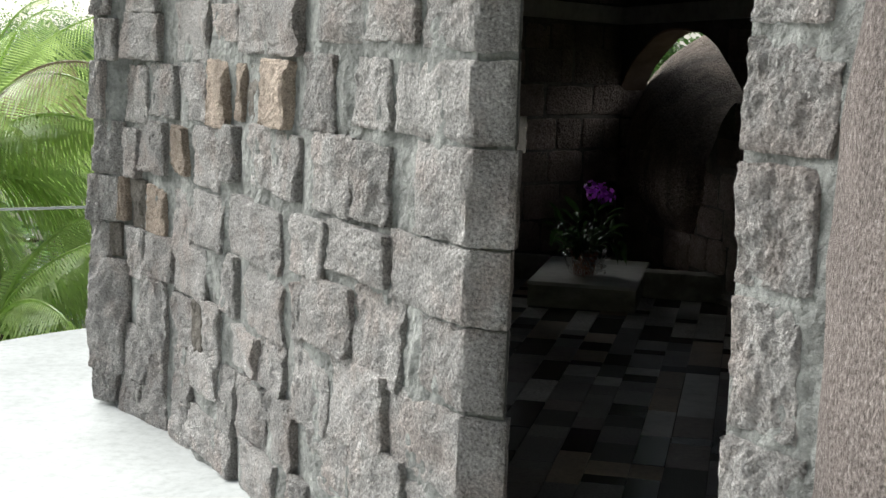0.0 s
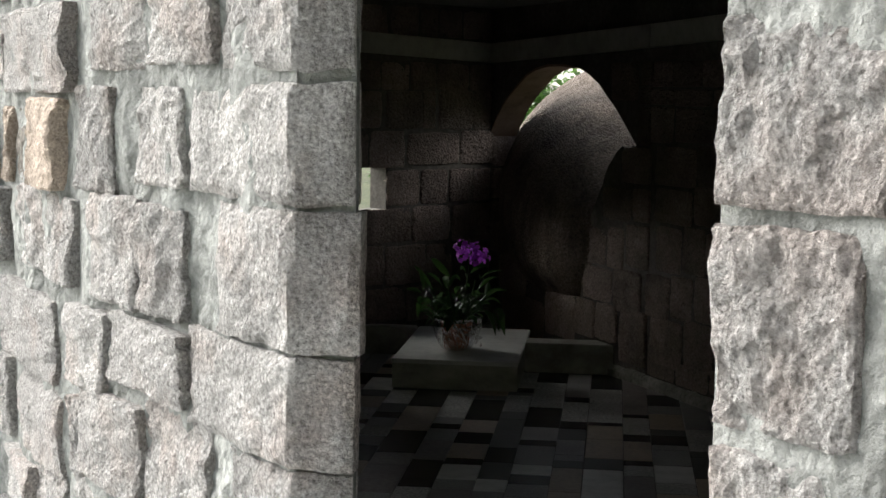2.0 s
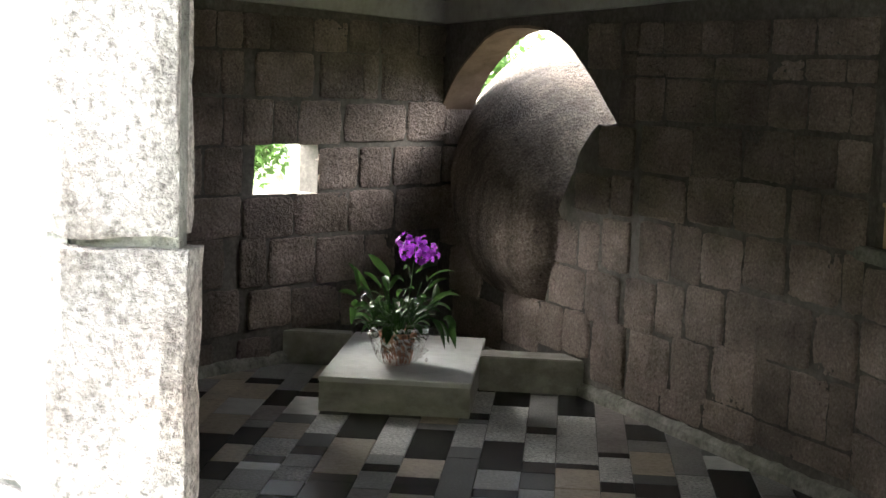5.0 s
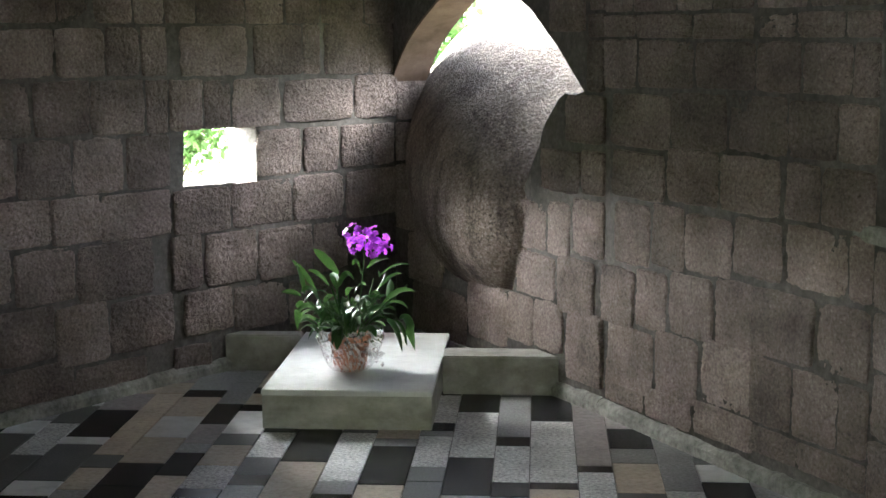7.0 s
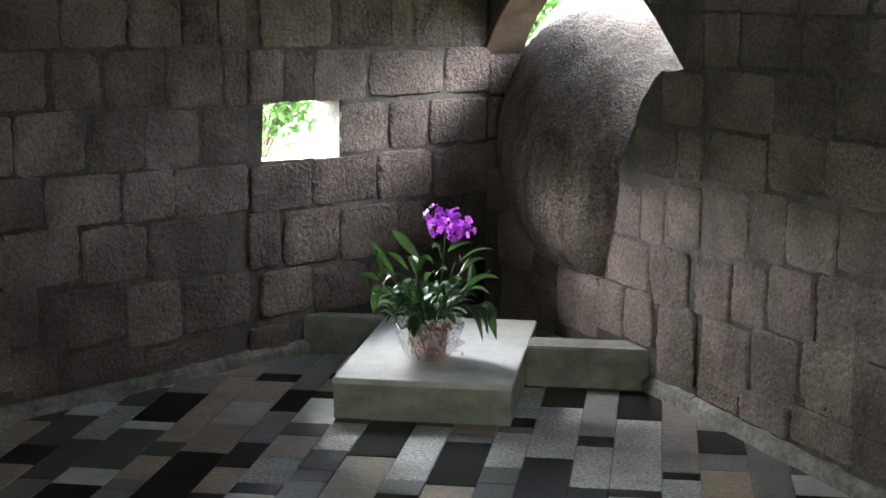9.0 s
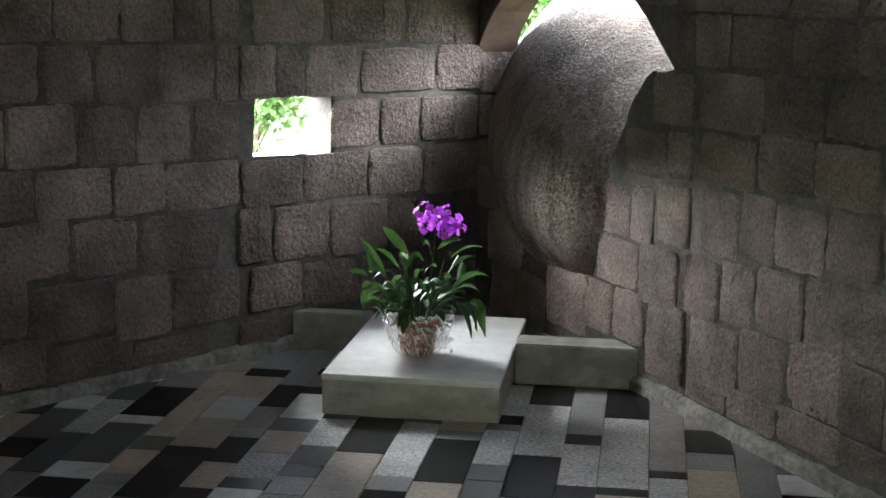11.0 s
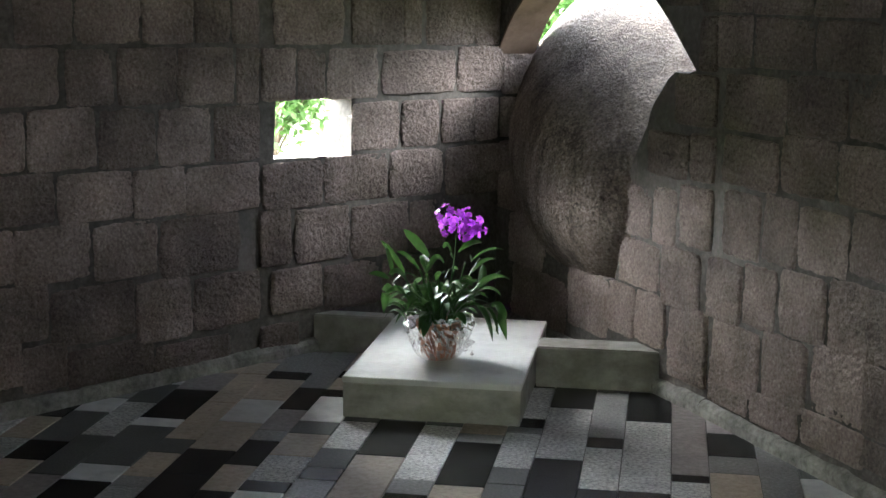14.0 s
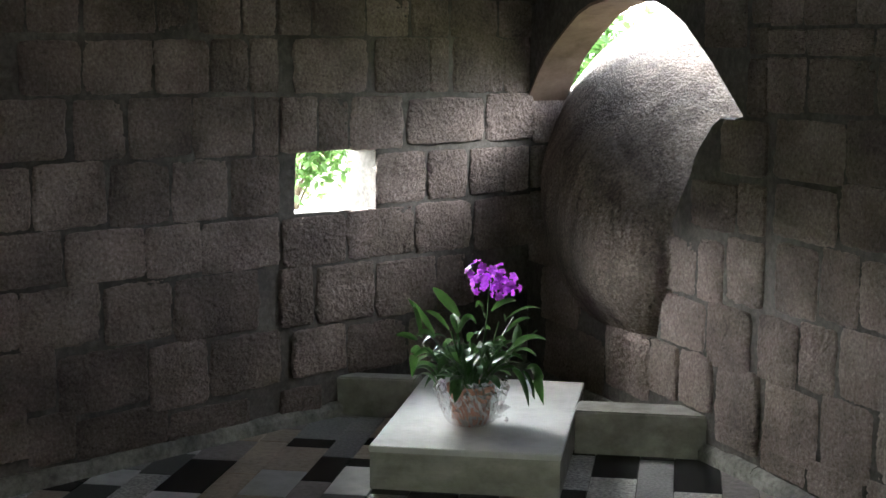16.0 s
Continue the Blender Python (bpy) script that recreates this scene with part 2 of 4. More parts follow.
def box(bm, x0, x1, y0, y1, z0, z1, m=None, bevel=0.0):
    r = bmesh.ops.create_cube(bm, size=1.0)
    vs = r["verts"]
    for v in vs:
        v.co = Vector((x0 + (v.co.x + 0.5) * (x1 - x0), y0 + (v.co.y + 0.5) * (y1 - y0), z0 + (v.co.z + 0.5) * (z1 - z0)))
    if bevel:
        es = {e for v in vs for e in v.link_edges}
        vs = bmesh.ops.bevel(bm, geom=list(es), offset=bevel, segments=2, affect="EDGES")["verts"]
    if m is not None:
        for v in set(vs):
            v.co = m @ v.co
    return bm


class Face:
    """One straight stretch of wall in plan, from a to b; its visible face lies to the left of a->b when side is 1."""

    def __init__(self, a, b, side=1):
        self.a, self.b = Vector((*a, 0)), Vector((*b, 0))
        self.u = (self.b - self.a).normalized()
        self.n = Vector((-self.u.y, self.u.x, 0)) * side
        self.length = (self.b - self.a).length

    def matrix(self, s, z, out=0.0):
        """Local x along the wall, y out of the face, z up."""
        o = self.a + self.u * s + self.n * out + Vector((0, 0, z))
        m = Matrix.Identity(4)
        m.col[0][:3], m.col[1][:3], m.col[2][:3], m.col[3][:3] = self.u, self.n, (0, 0, 1), o
        return m


def wall_body(bm, face, outline, holes, thick, s_off=0.0):
    """A slab of wall: an outline and holes in (s, z), filled and given a thickness behind the face."""
    tmp = bmesh.new()
    for loop in [outline] + holes:
        vs = [tmp.verts.new((p[0], 0, p[1])) for p in loop]
        for i in range(len(vs)):
            tmp.edges.new((vs[i], vs[(i + 1) % len(vs)]))
    bmesh.ops.triangle_fill(tmp, use_beauty=True, use_dissolve=False, edges=tmp.edges[:], normal=(0, -1, 0))
    ext = bmesh.ops.extrude_face_region(tmp, geom=tmp.faces[:])
    for g in ext["geom"]:
        if isinstance(g, bmesh.types.BMVert):
            g.co.y = -thick
    me = bpy.data.meshes.new("tmp")
    bmesh.ops.recalc_face_normals(tmp, faces=tmp.faces)
    tmp.to_mesh(me)
    tmp.free()
    me.transform(face.matrix(0, 0))
    bm.from_mesh(me)
    bpy.data.meshes.remove(me)


def inside(loop, x, z):
    r = False
    for i in range(len(loop)):
        (x0, z0), (x1, z1) = loop[i], loop[i - 1]
        if (z0 > z) != (z1 > z) and x < (x1 - x0) * (z - z0) / (z1 - z0) + x0:
            r = not r
    return r


def stone_meshes(name, material, count, rough, seed, back=0.97, drop=0.14, low=-0.75, grain=0.10, pillow=0.0, cells=13, worn=1.0):
    """Split stones, one unit wide and high: a broken, granular face with worn arrises, one unit deep, and steep sides."""
    rnd = random.Random(seed)
    grid = [-0.5, -0.468] + [-0.43 + 0.86 * k / (cells - 4) for k in range(cells - 3)] + [0.468, 0.5]
    n = len(grid) - 1
    out = []
    for k in range(count):
        bm = bmesh.new()
        off = rnd.random() * 50
        tiltx, tiltz = rnd.uniform(-0.5, 0.5), rnd.uniform(-0.4, 0.4)
        cuts = [(rnd.uniform(0, math.tau), rnd.uniform(0.14, 0.46), rnd.uniform(0.2, 0.7)) for _ in range(2)]
        g = {}
        for i, x in enumerate(grid):
            for j, z in enumerate(grid):
                edge = i in (0, n) or j in (0, n)
                near = i in (1, n - 1) or j in (1, n - 1)
                nv = noise.noise(Vector((x * 2.0 + off, z * 2.0, k * 1.7))) + 0.55 * noise.noise(Vector((x * 6 + off, z * 6, k * 2.9)))
                fine = noise.noise(Vector((x * 13 + off, z * 13, k * 3.1))) + 0.9 * noise.noise(Vector((x * 24, z * 24 + off, k)))
                y = rough * (0.8 * nv + tiltx * x + tiltz * z) + grain * fine - pillow * (4 * x * x * x * x + 4 * z * z * z * z)
                y -= drop * rnd.uniform(0.5, 1.5) if edge else drop * rnd.uniform(0.0, 0.35) * worn if near else 0
                for ca, cd, ch in cuts:
                    side = x * math.cos(ca) + z * math.sin(ca) + 0.06 * noise.noise(Vector((x * 5, z * 5, off)))
                    if side > cd:
                        y -= ch * rough * min(1, (side - cd) * 9)
                y = max(y, low + 0.05 * nv)
                # an uneven outline with the corners knocked off
                wx = worn * 0.040 * noise.noise(Vector((off, x * 3, z * 4))) + 0.018 * noise.noise(Vector((off + 7, x * 9, z * 13)))
                wz = worn * 0.040 * noise.noise(Vector((z * 3, off, x * 4 + 9))) + 0.018 * noise.noise(Vector((z * 9, off + 3, x * 13)))
                knock = 1 - 0.07 * worn * (abs(2 * x) * abs(2 * z)) ** 5
                gx, gz = (x + wx * abs(2 * x) ** 3) * knock, (z + wz * abs(2 * z) ** 3) * knock
                if not edge and not near:
                    gx, gz = gx + rnd.uniform(-0.014, 0.014), gz + rnd.uniform(-0.014, 0.014)
                g[i, j] = bm.verts.new((gx, y, gz))
        for i in range(n):
            for j in range(n):
                bm.faces.new((g[i, j], g[i + 1, j], g[i + 1, j + 1], g[i, j + 1]))
        rim = [(i, 0) for i in range(n)] + [(n, j) for j in range(n)] + [(i, n) for i in range(n, 0, -1)] + [(0, j) for j in range(n, 0, -1)]
        rear = [bm.verts.new((g[p].co.x * back, -1.6, g[p].co.z * 0.97)) for p in rim]
        for p in range(len(rim)):
            q = (p + 1) % len(rim)
            bm.faces.new((g[rim[q]], g[rim[p]], rear[p], rear[q]))
        out.append(mesh_of(name, bm, material))
    return out


STONE_OUT = stone_meshes("stone", GRANITE, 22, 0.40, 3, grain=0.09, drop=0.08, cells=17, worn=0.35)
STONE_OUT_WARM = stone_meshes("stone", GRANITE_WARM, 5, 0.40, 4, grain=0.09, drop=0.08, cells=17, worn=0.35)
STONE_OUT_DARK = stone_meshes("stone", GRANITE_DARK, 4, 0.40, 6, grain=0.09, drop=0.08, cells=17, worn=0.35)
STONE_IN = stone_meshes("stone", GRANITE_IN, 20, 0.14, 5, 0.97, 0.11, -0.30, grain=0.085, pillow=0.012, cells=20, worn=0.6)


def lay(parent, face, s0, s1, z0, z1, proud, meshes, rnd, gap=0.012):
    """One stone on a wall face between s0..s1 and z0..z1, its joint left open round it."""
    w, h = s1 - s0 - gap, z1 - z0 - gap
    ob = new("stone", meshes[rnd.randrange(len(meshes))])
    m = face.matrix((s0 + s1) / 2, (z0 + z1) / 2, proud)
    ob.parent = parent
    ob.matrix_basis = m @ Matrix.Diagonal((w, 0.030 + 0.1 * min(w, h), h, 1))
    return ob


# ---- plan ----
CORNER = (0.325, 1.845)
LEFT_PLAN = [CORNER, (-0.51, 0.72), (-1.17, -0.30), (-1.52, -1.00), (-1.66, -1.60)]
RIGHT_PLAN = [CORNER, (1.28, 0.30), (2.00, -0.99), (2.26, -1.90), (2.22, -3.20), (1.90, -4.50), (1.52, -5.30)]
FRONT_PLAN = [(-1.91, -1.745), (-1.66, -1.86), (-1.26, -2.24), (-0.72, -2.93), (-0.25, -3.62), (0.518, -4.55)]
TOP = 2.00
# The unseen upper front wall is added height that blocks sun by the doorway.
FRONT_TOP = 3.30
WINDOW = (0.905, 1.300, 0.822, 1.058)       # s0, s1, z0, z1 on the first stretch of the west wall
ARCH = [(0.0, 1.225), (0.056, 1.290), (0.11, 1.352), (0.175, 1.413), (0.26, 1.472), (0.35, 1.526), (0.475, 1.595), (0.58, 1.628), (0.72, 1.648), (0.90, 1.648), (1.04, 1.634), (1.15, 1.60), (1.266, 1.547), (1.458, 1.408), (1.662, 1.229),
        (1.60, 1.214), (1.521, 1.216), (1.475, 1.19), (1.428, 1.142), (1.385, 1.10), (1.358, 1.06), (1.338, 1.004), (1.277, 0.918), (1.186, 0.762), (1.186, 0.55), (1.13, 0.37), (0.80, 0.32), (0.50, 0.45), (0.25, 0.55), (0.0, 0.62)]
NICHE = (0.06, 0.66, 0.90, 1.93)         # on the stretch of the east wall past the apse
left_faces = [Face(a, b, 1) for a, b in zip(LEFT_PLAN, LEFT_PLAN[1:])]
right_faces = [Face(a, b, -1) for a, b in zip(RIGHT_PLAN, RIGHT_PLAN[1:])]
front_faces = [Face(a, b, -1) for a, b in zip(FRONT_PLAN, FRONT_PLAN[1:])]
JAMB = Face((0.518, -4.55), (0.650, -4.556), -1)
STUB = Face((1.224, -5.365), (1.69, -5.81), -1)


# ---- ground outside ----
def terrace_z(x, y):
    return min(-0.06, -0.31 + 0.4 * max(0.0, x + 0.75))


def build_terrace():
    bm = bmesh.new()
    rim = [(-0.3 + 3.03 * math.cos(radians(a)), -1.8 + 3.03 * math.sin(radians(a))) for a in range(75, 181, 5)]
    rim = [(3.4, -0.2), (2.6, 0.9), (1.4, 1.4)] + rim + [(-3.45, -3), (-3.6, -4.5), (-3.7, -6.5), (-3.7, -10.5), (2.6, -10.5), (3.2, -7.2), (4.2, -5)]
    rings = []
    for k in (0.0, 0.12, 0.25, 0.4, 0.6, 0.8, 0.97, 1.0):
        ring = []
        for x, y in rim:
            px, py = -0.2 + (x + 0.2) * k, -3.2 + (y + 3.2) * k
            z = terrace_z(px, py) + 0.006 * noise.noise(Vector((px * 0.8, py * 0.8, 0)))
            ring.append(bm.verts.new((px, py, z - (0.03 if k == 1.0 else 0))))
        rings.append(ring)
    rings.append([bm.verts.new((x, y, -1.6)) for x, y in rim])
    n = len(rim)
    for a, b in zip(rings, rings[1:]):
        for i in range(n):
            j = (i + 1) % n
            bm.faces.new((a[i], b[i], b[j], a[j]))
    bmesh.ops.remove_doubles(bm, verts=rings[0], dist=1e-4)
    return bm


tagged(new("pavement", mesh_of("pavement", build_terrace(), PAVING, True)), "pale painted concrete terrace with scuffs round the chapel", "terrace", kind="structure")

bm = bmesh.new()
n = 72
hv = {}
for i in range(n + 1):
    for j in range(n + 1):
        a, b = (i / n * 2 - 1), (j / n * 2 - 1)
        x, y = math.copysign(abs(a) ** 3, a) * 900 - 3, math.copysign(abs(b) ** 3, b) * 900
        d = math.hypot(x, y + 3)
        z = -1.3 - min(2.6, max(0, d - 5) * 0.25) + noise.noise(Vector((x * 0.15, y * 0.15, 3))) * 0.4 * min(1, d / 10)
        shade_bank = max(0.0, (x - 1.2) * 0.55 - (y + 8.4) * 0.83 - 1.1)      # unseen climbing bank, added behind the terrace to block low sky
        z += 13.0 * (1 - math.exp(-shade_bank / 5.0)) + 0.5 * min(1, shade_bank) * noise.noise(Vector((x * 0.5, y * 0.5, 8)))
        hv[i, j] = bm.verts.new((x, y, z))
for i in range(n):
    for j in range(n):
        bm.faces.new((hv[i, j], hv[i + 1, j], hv[i + 1, j + 1], hv[i, j + 1]))
tagged(new("ground", mesh_of("ground", bm, SOIL, True)), "green overgrown hillside falling away below the terrace", "ground", kind="structure")

# ---- floor bed, ceiling ----
room = [Vector((*p, 0)) for p in LEFT_PLAN] + [Vector((-1.15, -2.15, 0)), Vector((-0.55, -2.95, 0)), Vector((-0.1, -3.6, 0)), Vector((0.60, -4.45, 0)), Vector((1.22, -5.32, 0))] + [Vector((*p, 0)) for p in reversed(RIGHT_PLAN[1:])]
bm = bmesh.new()
fl = bm.faces.new([bm.verts.new((v.x, v.y, -0.008)) for v in room])
bmesh.ops.triangulate(bm, faces=[fl])
ext = bmesh.ops.extrude_face_region(bm, geom=bm.faces[:])
for g in ext["geom"]:
    if isinstance(g, bmesh.types.BMVert):
        g.co.z = -0.50
floor_ob = new("floor", mesh_of("floor", bm, GROUT))
tagged(floor_ob, "floor of mixed black, grey, beige and white stone tiles", "floor", kind="structure")

bm = bmesh.new()
outer = [(0.34, 2.06), (-0.70, 0.82), (-1.42, -0.22), (-1.78, -0.95), (-1.9, -1.6), (-1.95, -1.8), (-1.28, -2.32), (-0.75, -3.0), (-0.3, -3.68), (0.50, -4.63), (1.22, -5.47), (1.75, -5.35), (2.1, -4.5), (2.45, -3.2), (2.5, -1.85), (2.2, -0.95), (1.47, 0.42)]
fl = bm.faces.new([bm.verts.new((x, y, TOP)) for x, y in outer])
bmesh.ops.triangulate(bm, faces=[fl])
ext = bmesh.ops.extrude_face_region(bm, geom=bm.faces[:])
for g in ext["geom"]:
    if isinstance(g, bmesh.types.BMVert):
        g.co.z = TOP + 0.12
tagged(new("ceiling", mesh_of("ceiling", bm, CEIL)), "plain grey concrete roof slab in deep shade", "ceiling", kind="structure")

# ---- walls: mortar bodies ----
def rect(f, z0, z1, e0=0.01, e1=0.01):
    return [(-e0, z0), (f.length + e1, z0), (f.length + e1, z1), (-e0, z1)]


bm = bmesh.new()
for i, f in enumerate(left_faces):
    w = WINDOW
    hole = []
    if i == 0:
        low = [(w[0] + (w[1] + 0.02 - w[0]) * k / 12, w[2] - 0.010 * (1 - k / 12) + 0.006 * noise.noise(Vector((k * 0.9, 3, 0)))) for k in range(13)]
        high = [(w[1] + 0.008 + (w[0] - w[1] - 0.008) * k / 12, w[3] + 0.006 * noise.noise(Vector((k * 0.8, 7, 0)))) for k in range(13)]
        hole = [low + high]
    wall_body(bm, f, rect(f, -0.5, TOP, 0.27 if i == 0 else 0.0, 0.004), hole, 0.13)
wall_west = new("wall_west", mesh_of("wall_west", bm, MORTAR_SHADED))
tagged(wall_west, "curved wall of coursed pinkish grey granite with a small square window", "wall", kind="structure")

bm = bmesh.new()
for i, f in enumerate(right_faces):
    hole = []
    if i == 2:
        hole = [[(NICHE[0], NICHE[2]), (NICHE[1], NICHE[2]), (NICHE[1], NICHE[3]), (NICHE[0], NICHE[3])]]
    if i == 0:
        wall_body(bm, f, rect(f, -0.5, TOP, 0.0, 0.004) + ARCH, [], 0.16)   # the opening reaches the corner
    else:
        wall_body(bm, f, rect(f, -0.5, TOP, 0.0, 0.004), hole, 0.20)
wall_east = new("wall_east", mesh_of("wall_east", bm, MORTAR_SHADED))
tagged(wall_east, "curved granite wall with an arched opening round a boulder", "wall", kind="structure")

# plaster lining of the arch
f0 = right_faces[0]
bm = bmesh.new()
top_arc = ARCH[0:11]
inner, outer_v = [], []
for (s, z) in top_arc:
    k = 1 - 0.008 / math.hypot(s - 0.85, z - 1.1)
    s, z = 0.85 + (s - 0.85) * k, 1.1 + (z - 1.1) * k
    inner.append([bm.verts.new(f0.matrix(s, z, y) @ Vector((0, 0, 0))) for y in (0.012, -0.175)])
    cx, cz = 0.85, 1.2
    d = Vector((s - cx, z - cz)).normalized() * 0.014
    outer_v.append([bm.verts.new(f0.matrix(s + d.x, z + d.y, y) @ Vector((0, 0, 0))) for y in (0.012, -0.175)])
for a in range(len(top_arc) - 1):
    bm.faces.new((inner[a][0], inner[a + 1][0], inner[a + 1][1], inner[a][1]))
    bm.faces.new((inner[a][0], outer_v[a][0], outer_v[a + 1][0], inner[a + 1][0]))
for v in bm.verts:
    v.co += f0.n * 0.004
tagged(new("trim", mesh_of("trim", bm, REVEAL, False)), "smooth brownish plaster lining of the arched opening", "plaster lining", kind="structure")

bm = bmesh.new()
for i, f in enumerate(front_faces):
    wall_body(bm, f, rect(f, -0.6, FRONT_TOP, 0.0, 0.0), [], 0.10 if i == 4 else 0.14)
wall_front = new("wall_front", mesh_of("wall_front", bm, MORTAR))
tagged(wall_front, "outside wall of rough split granite blocks in grey mortar", "wall", kind="structure")
bm = bmesh.new()
wall_body(bm, JAMB, rect(JAMB, -0.6, FRONT_TOP, -0.005, -0.024), [], 0.025)
wall_jamb = new("wall_jamb", mesh_of("wall_jamb", bm, MORTAR))
tagged(wall_jamb, "door jamb of large rough granite blocks", "door jamb", kind="structure")
bm = bmesh.new()
wall_body(bm, STUB, rect(STUB, -0.6, FRONT_TOP, -0.006, 0.0), [], 0.18)
wall_stub = new("wall_stub", mesh_of("wall_stub", bm, MORTAR))
tagged(wall_stub, "short stretch of granite wall between doorway and boulder", "wall", kind="structure")


# smeared mortar: an uneven skin over the outside wall
def mortar_skin(faces, z0, z1, step=0.022, base=0.014, amp=1.0, s0=0.0, s1=None):
    bm = bmesh.new()
    for f in faces:
        span = (f.length if s1 is None else s1) - s0
        nu, nz = max(3, int(span / step)), max(3, int((z1 - z0) / step))
        rows = []
        for i in range(nu + 1):
            row = []
            for j in range(nz + 1):
                s, z = s0 + span * i / nu, z0 + (z1 - z0) * j / nz
                q = Vector((s + f.a.x * 3.1, f.a.y, z))
                h = base + amp * (0.017 * noise.noise(Vector((q.x * 7, q.y, q.z * 4))) + 0.008 * noise.noise(Vector((q.x * 26, q.y, q.z * 12))) + 0.005 * noise.noise(q * 45))
                h *= min(1, 0.15 + 6 * min(s, f.length - s))
                row.append(bm.verts.new(f.matrix(s, z, max(0.002, h)) @ Vector((0, 0, 0))))
            rows.append(row)
        for p, q in zip(rows, rows[1:]):
            for j in range(nz):
                bm.faces.new((p[j], q[j], q[j + 1], p[j + 1]))
    return bm


part("mortar", mortar_skin(front_faces, -0.5, FRONT_TOP - 0.01, 0.018, 0.019, 1.2), MORTAR, wall_front, "smeared grey-green mortar")
part("mortar", mortar_skin([right_faces[1]], -0.02, TOP - 0.01, 0.03, 0.010, 0.16), MORTAR_SHADED, wall_east, "grey joint mortar, darkened for shade between the stones")
part("mortar", mortar_skin(right_faces[:1], -0.02, 0.36, 0.03, 0.010, 0.16, 0.1), MORTAR_SHADED, wall_east, "grey joint mortar, darkened for shade between the stones")
part("mortar", mortar_skin(right_faces[:1], 0.36, 0.90, 0.03, 0.010, 0.16, 1.29), MORTAR_SHADED, wall_east, "grey joint mortar, darkened for shade between the stones")
part("mortar", mortar_skin(right_faces[:1], 0.90, TOP - 0.01, 0.03, 0.010, 0.16, 1.68), MORTAR_SHADED, wall_east, "grey joint mortar, darkened for shade between the stones")
part("mortar", mortar_skin(left_faces[1:3], -0.02, TOP - 0.01, 0.03, 0.010, 0.16), MORTAR_SHADED, wall_west, "grey joint mortar, darkened for shade between the stones")
part("mortar", mortar_skin(left_faces[:1], -0.02, WINDOW[2] - 0.012, 0.03, 0.010, 0.16), MORTAR_SHADED, wall_west, "grey joint mortar, darkened for shade between the stones")
part("mortar", mortar_skin(left_faces[:1], WINDOW[3] + 0.012, TOP - 0.01, 0.03, 0.010, 0.16), MORTAR_SHADED, wall_west, "grey joint mortar, darkened for shade between the stones")
part("mortar", mortar_skin(left_faces[:1], WINDOW[2] - 0.012, WINDOW[3] + 0.012, 0.03, 0.010, 0.16, 0.0, WINDOW[0] - 0.012), MORTAR_SHADED, wall_west, "grey joint mortar, darkened for shade between the stones")
part("mortar", mortar_skin([Face((1.229, -5.370), (1.69, -5.81), -1)], -0.5, TOP - 0.01, 0.018, 0.016, 0.9), MORTAR, wall_stub, "smeared grey mortar")
lint = Face((0.54, -4.58), (1.224, -5.365), -1)
bm = bmesh.new()
wall_body(bm, lint, [(0, 2.12), (lint.length, 2.12), (lint.length, FRONT_TOP), (0, FRONT_TOP)], [], 0.14)
tagged(new("lintel", mesh_of("lintel", bm, CONCRETE)), "plain concrete lintel over the open doorway", "lintel", kind="structure")
# doorstep between terrace and floor
bm = bmesh.new()
wall_body(bm, lint, [(-0.02, -0.5), (lint.length + 0.02, -0.5), (lint.length + 0.02, -0.012), (-0.02, -0.012)], [], 0.16)
tagged(new("threshold", mesh_of("threshold", bm, CONCRETE)), "grey cement doorstep under the open doorway", "threshold", kind="structure")

# ---- ring beam ----
bm = bmesh.new()
for k, fs in enumerate((left_faces[:3], right_faces[:3])):
    for f in fs:
        wall_body(bm, f, rect(f, 1.675, 1.79, -0.02 if k else 0, 0.01), [], -0.045)
for v in bm.verts:
    v.co.z += -0.035 * (v.co.y - 1.7)
tagged(new("trim", mesh_of("trim", bm, PLASTER)), "pale plaster ring beam along the top of the walls", "beam", kind="structure")

# ---- skirting: uneven cement fillet ----
bm = bmesh.new()
for fs in (left_faces[:4], right_faces[:4]):
    for f in fs:
        n = max(3, int(f.length / 0.06))
        rows = []
        for i in range(n + 1):
            s = f.length * i / n
            w = noise.noise(Vector((s * 9 + f.a.x * 7, f.a.y, 0)))
            w2 = noise.noise(Vector((s * 23 + f.a.x * 7, f.a.y, 5)))
            prof = [(0.036, -0.02), (0.034 + 0.005 * w, 0.034 + 0.006 * w2), (0.022 + 0.008 * w2, 0.052 + 0.010 * w), (-0.01, 0.064 + 0.018 * w2)]
            rows.append([bm.verts.new(f.matrix(s, z, y) @ Vector((0, 0, 0))) for y, z in prof])
        for a, b in zip(rows, rows[1:]):
            for k in range(3):
                bm.faces.new((a[k], b[k], b[k + 1], a[k + 1]))
tagged(new("baseboard", mesh_of("baseboard", bm, SKIRT)), "rough grey cement skirting along the wall foot", "skirting", kind="structure")

# ---- niche in the east wall ----
nf = right_faces[2]
bm = bmesh.new()
a, b, z0, z1 = NICHE
wall_body(bm, nf, [(a - 0.25, z0 - 0.06), (b + 0.05, z0 - 0.06), (b + 0.05, z1 + 0.05), (a - 0.25, z1 + 0.05)], [], 0.04)
for v in bm.verts:
    v.co -= nf.n * 0.42
wall_body(bm, nf, [(a - 0.29, z0 - 0.06), (a - 0.25, z0 - 0.06), (a - 0.25, z1 + 0.05), (a - 0.29, z1 + 0.05)], [], 0.44)
wall_body(bm, nf, [(b + 0.01, z0 - 0.06), (b + 0.05, z0 - 0.06), (b + 0.05, z1 + 0.05), (b + 0.01, z1 + 0.05)], [], 0.44)
tagged(new("wall_niche", mesh_of("wall_niche", bm, PLASTER)), "plain plastered recess in the east wall", "niche", kind="structure")
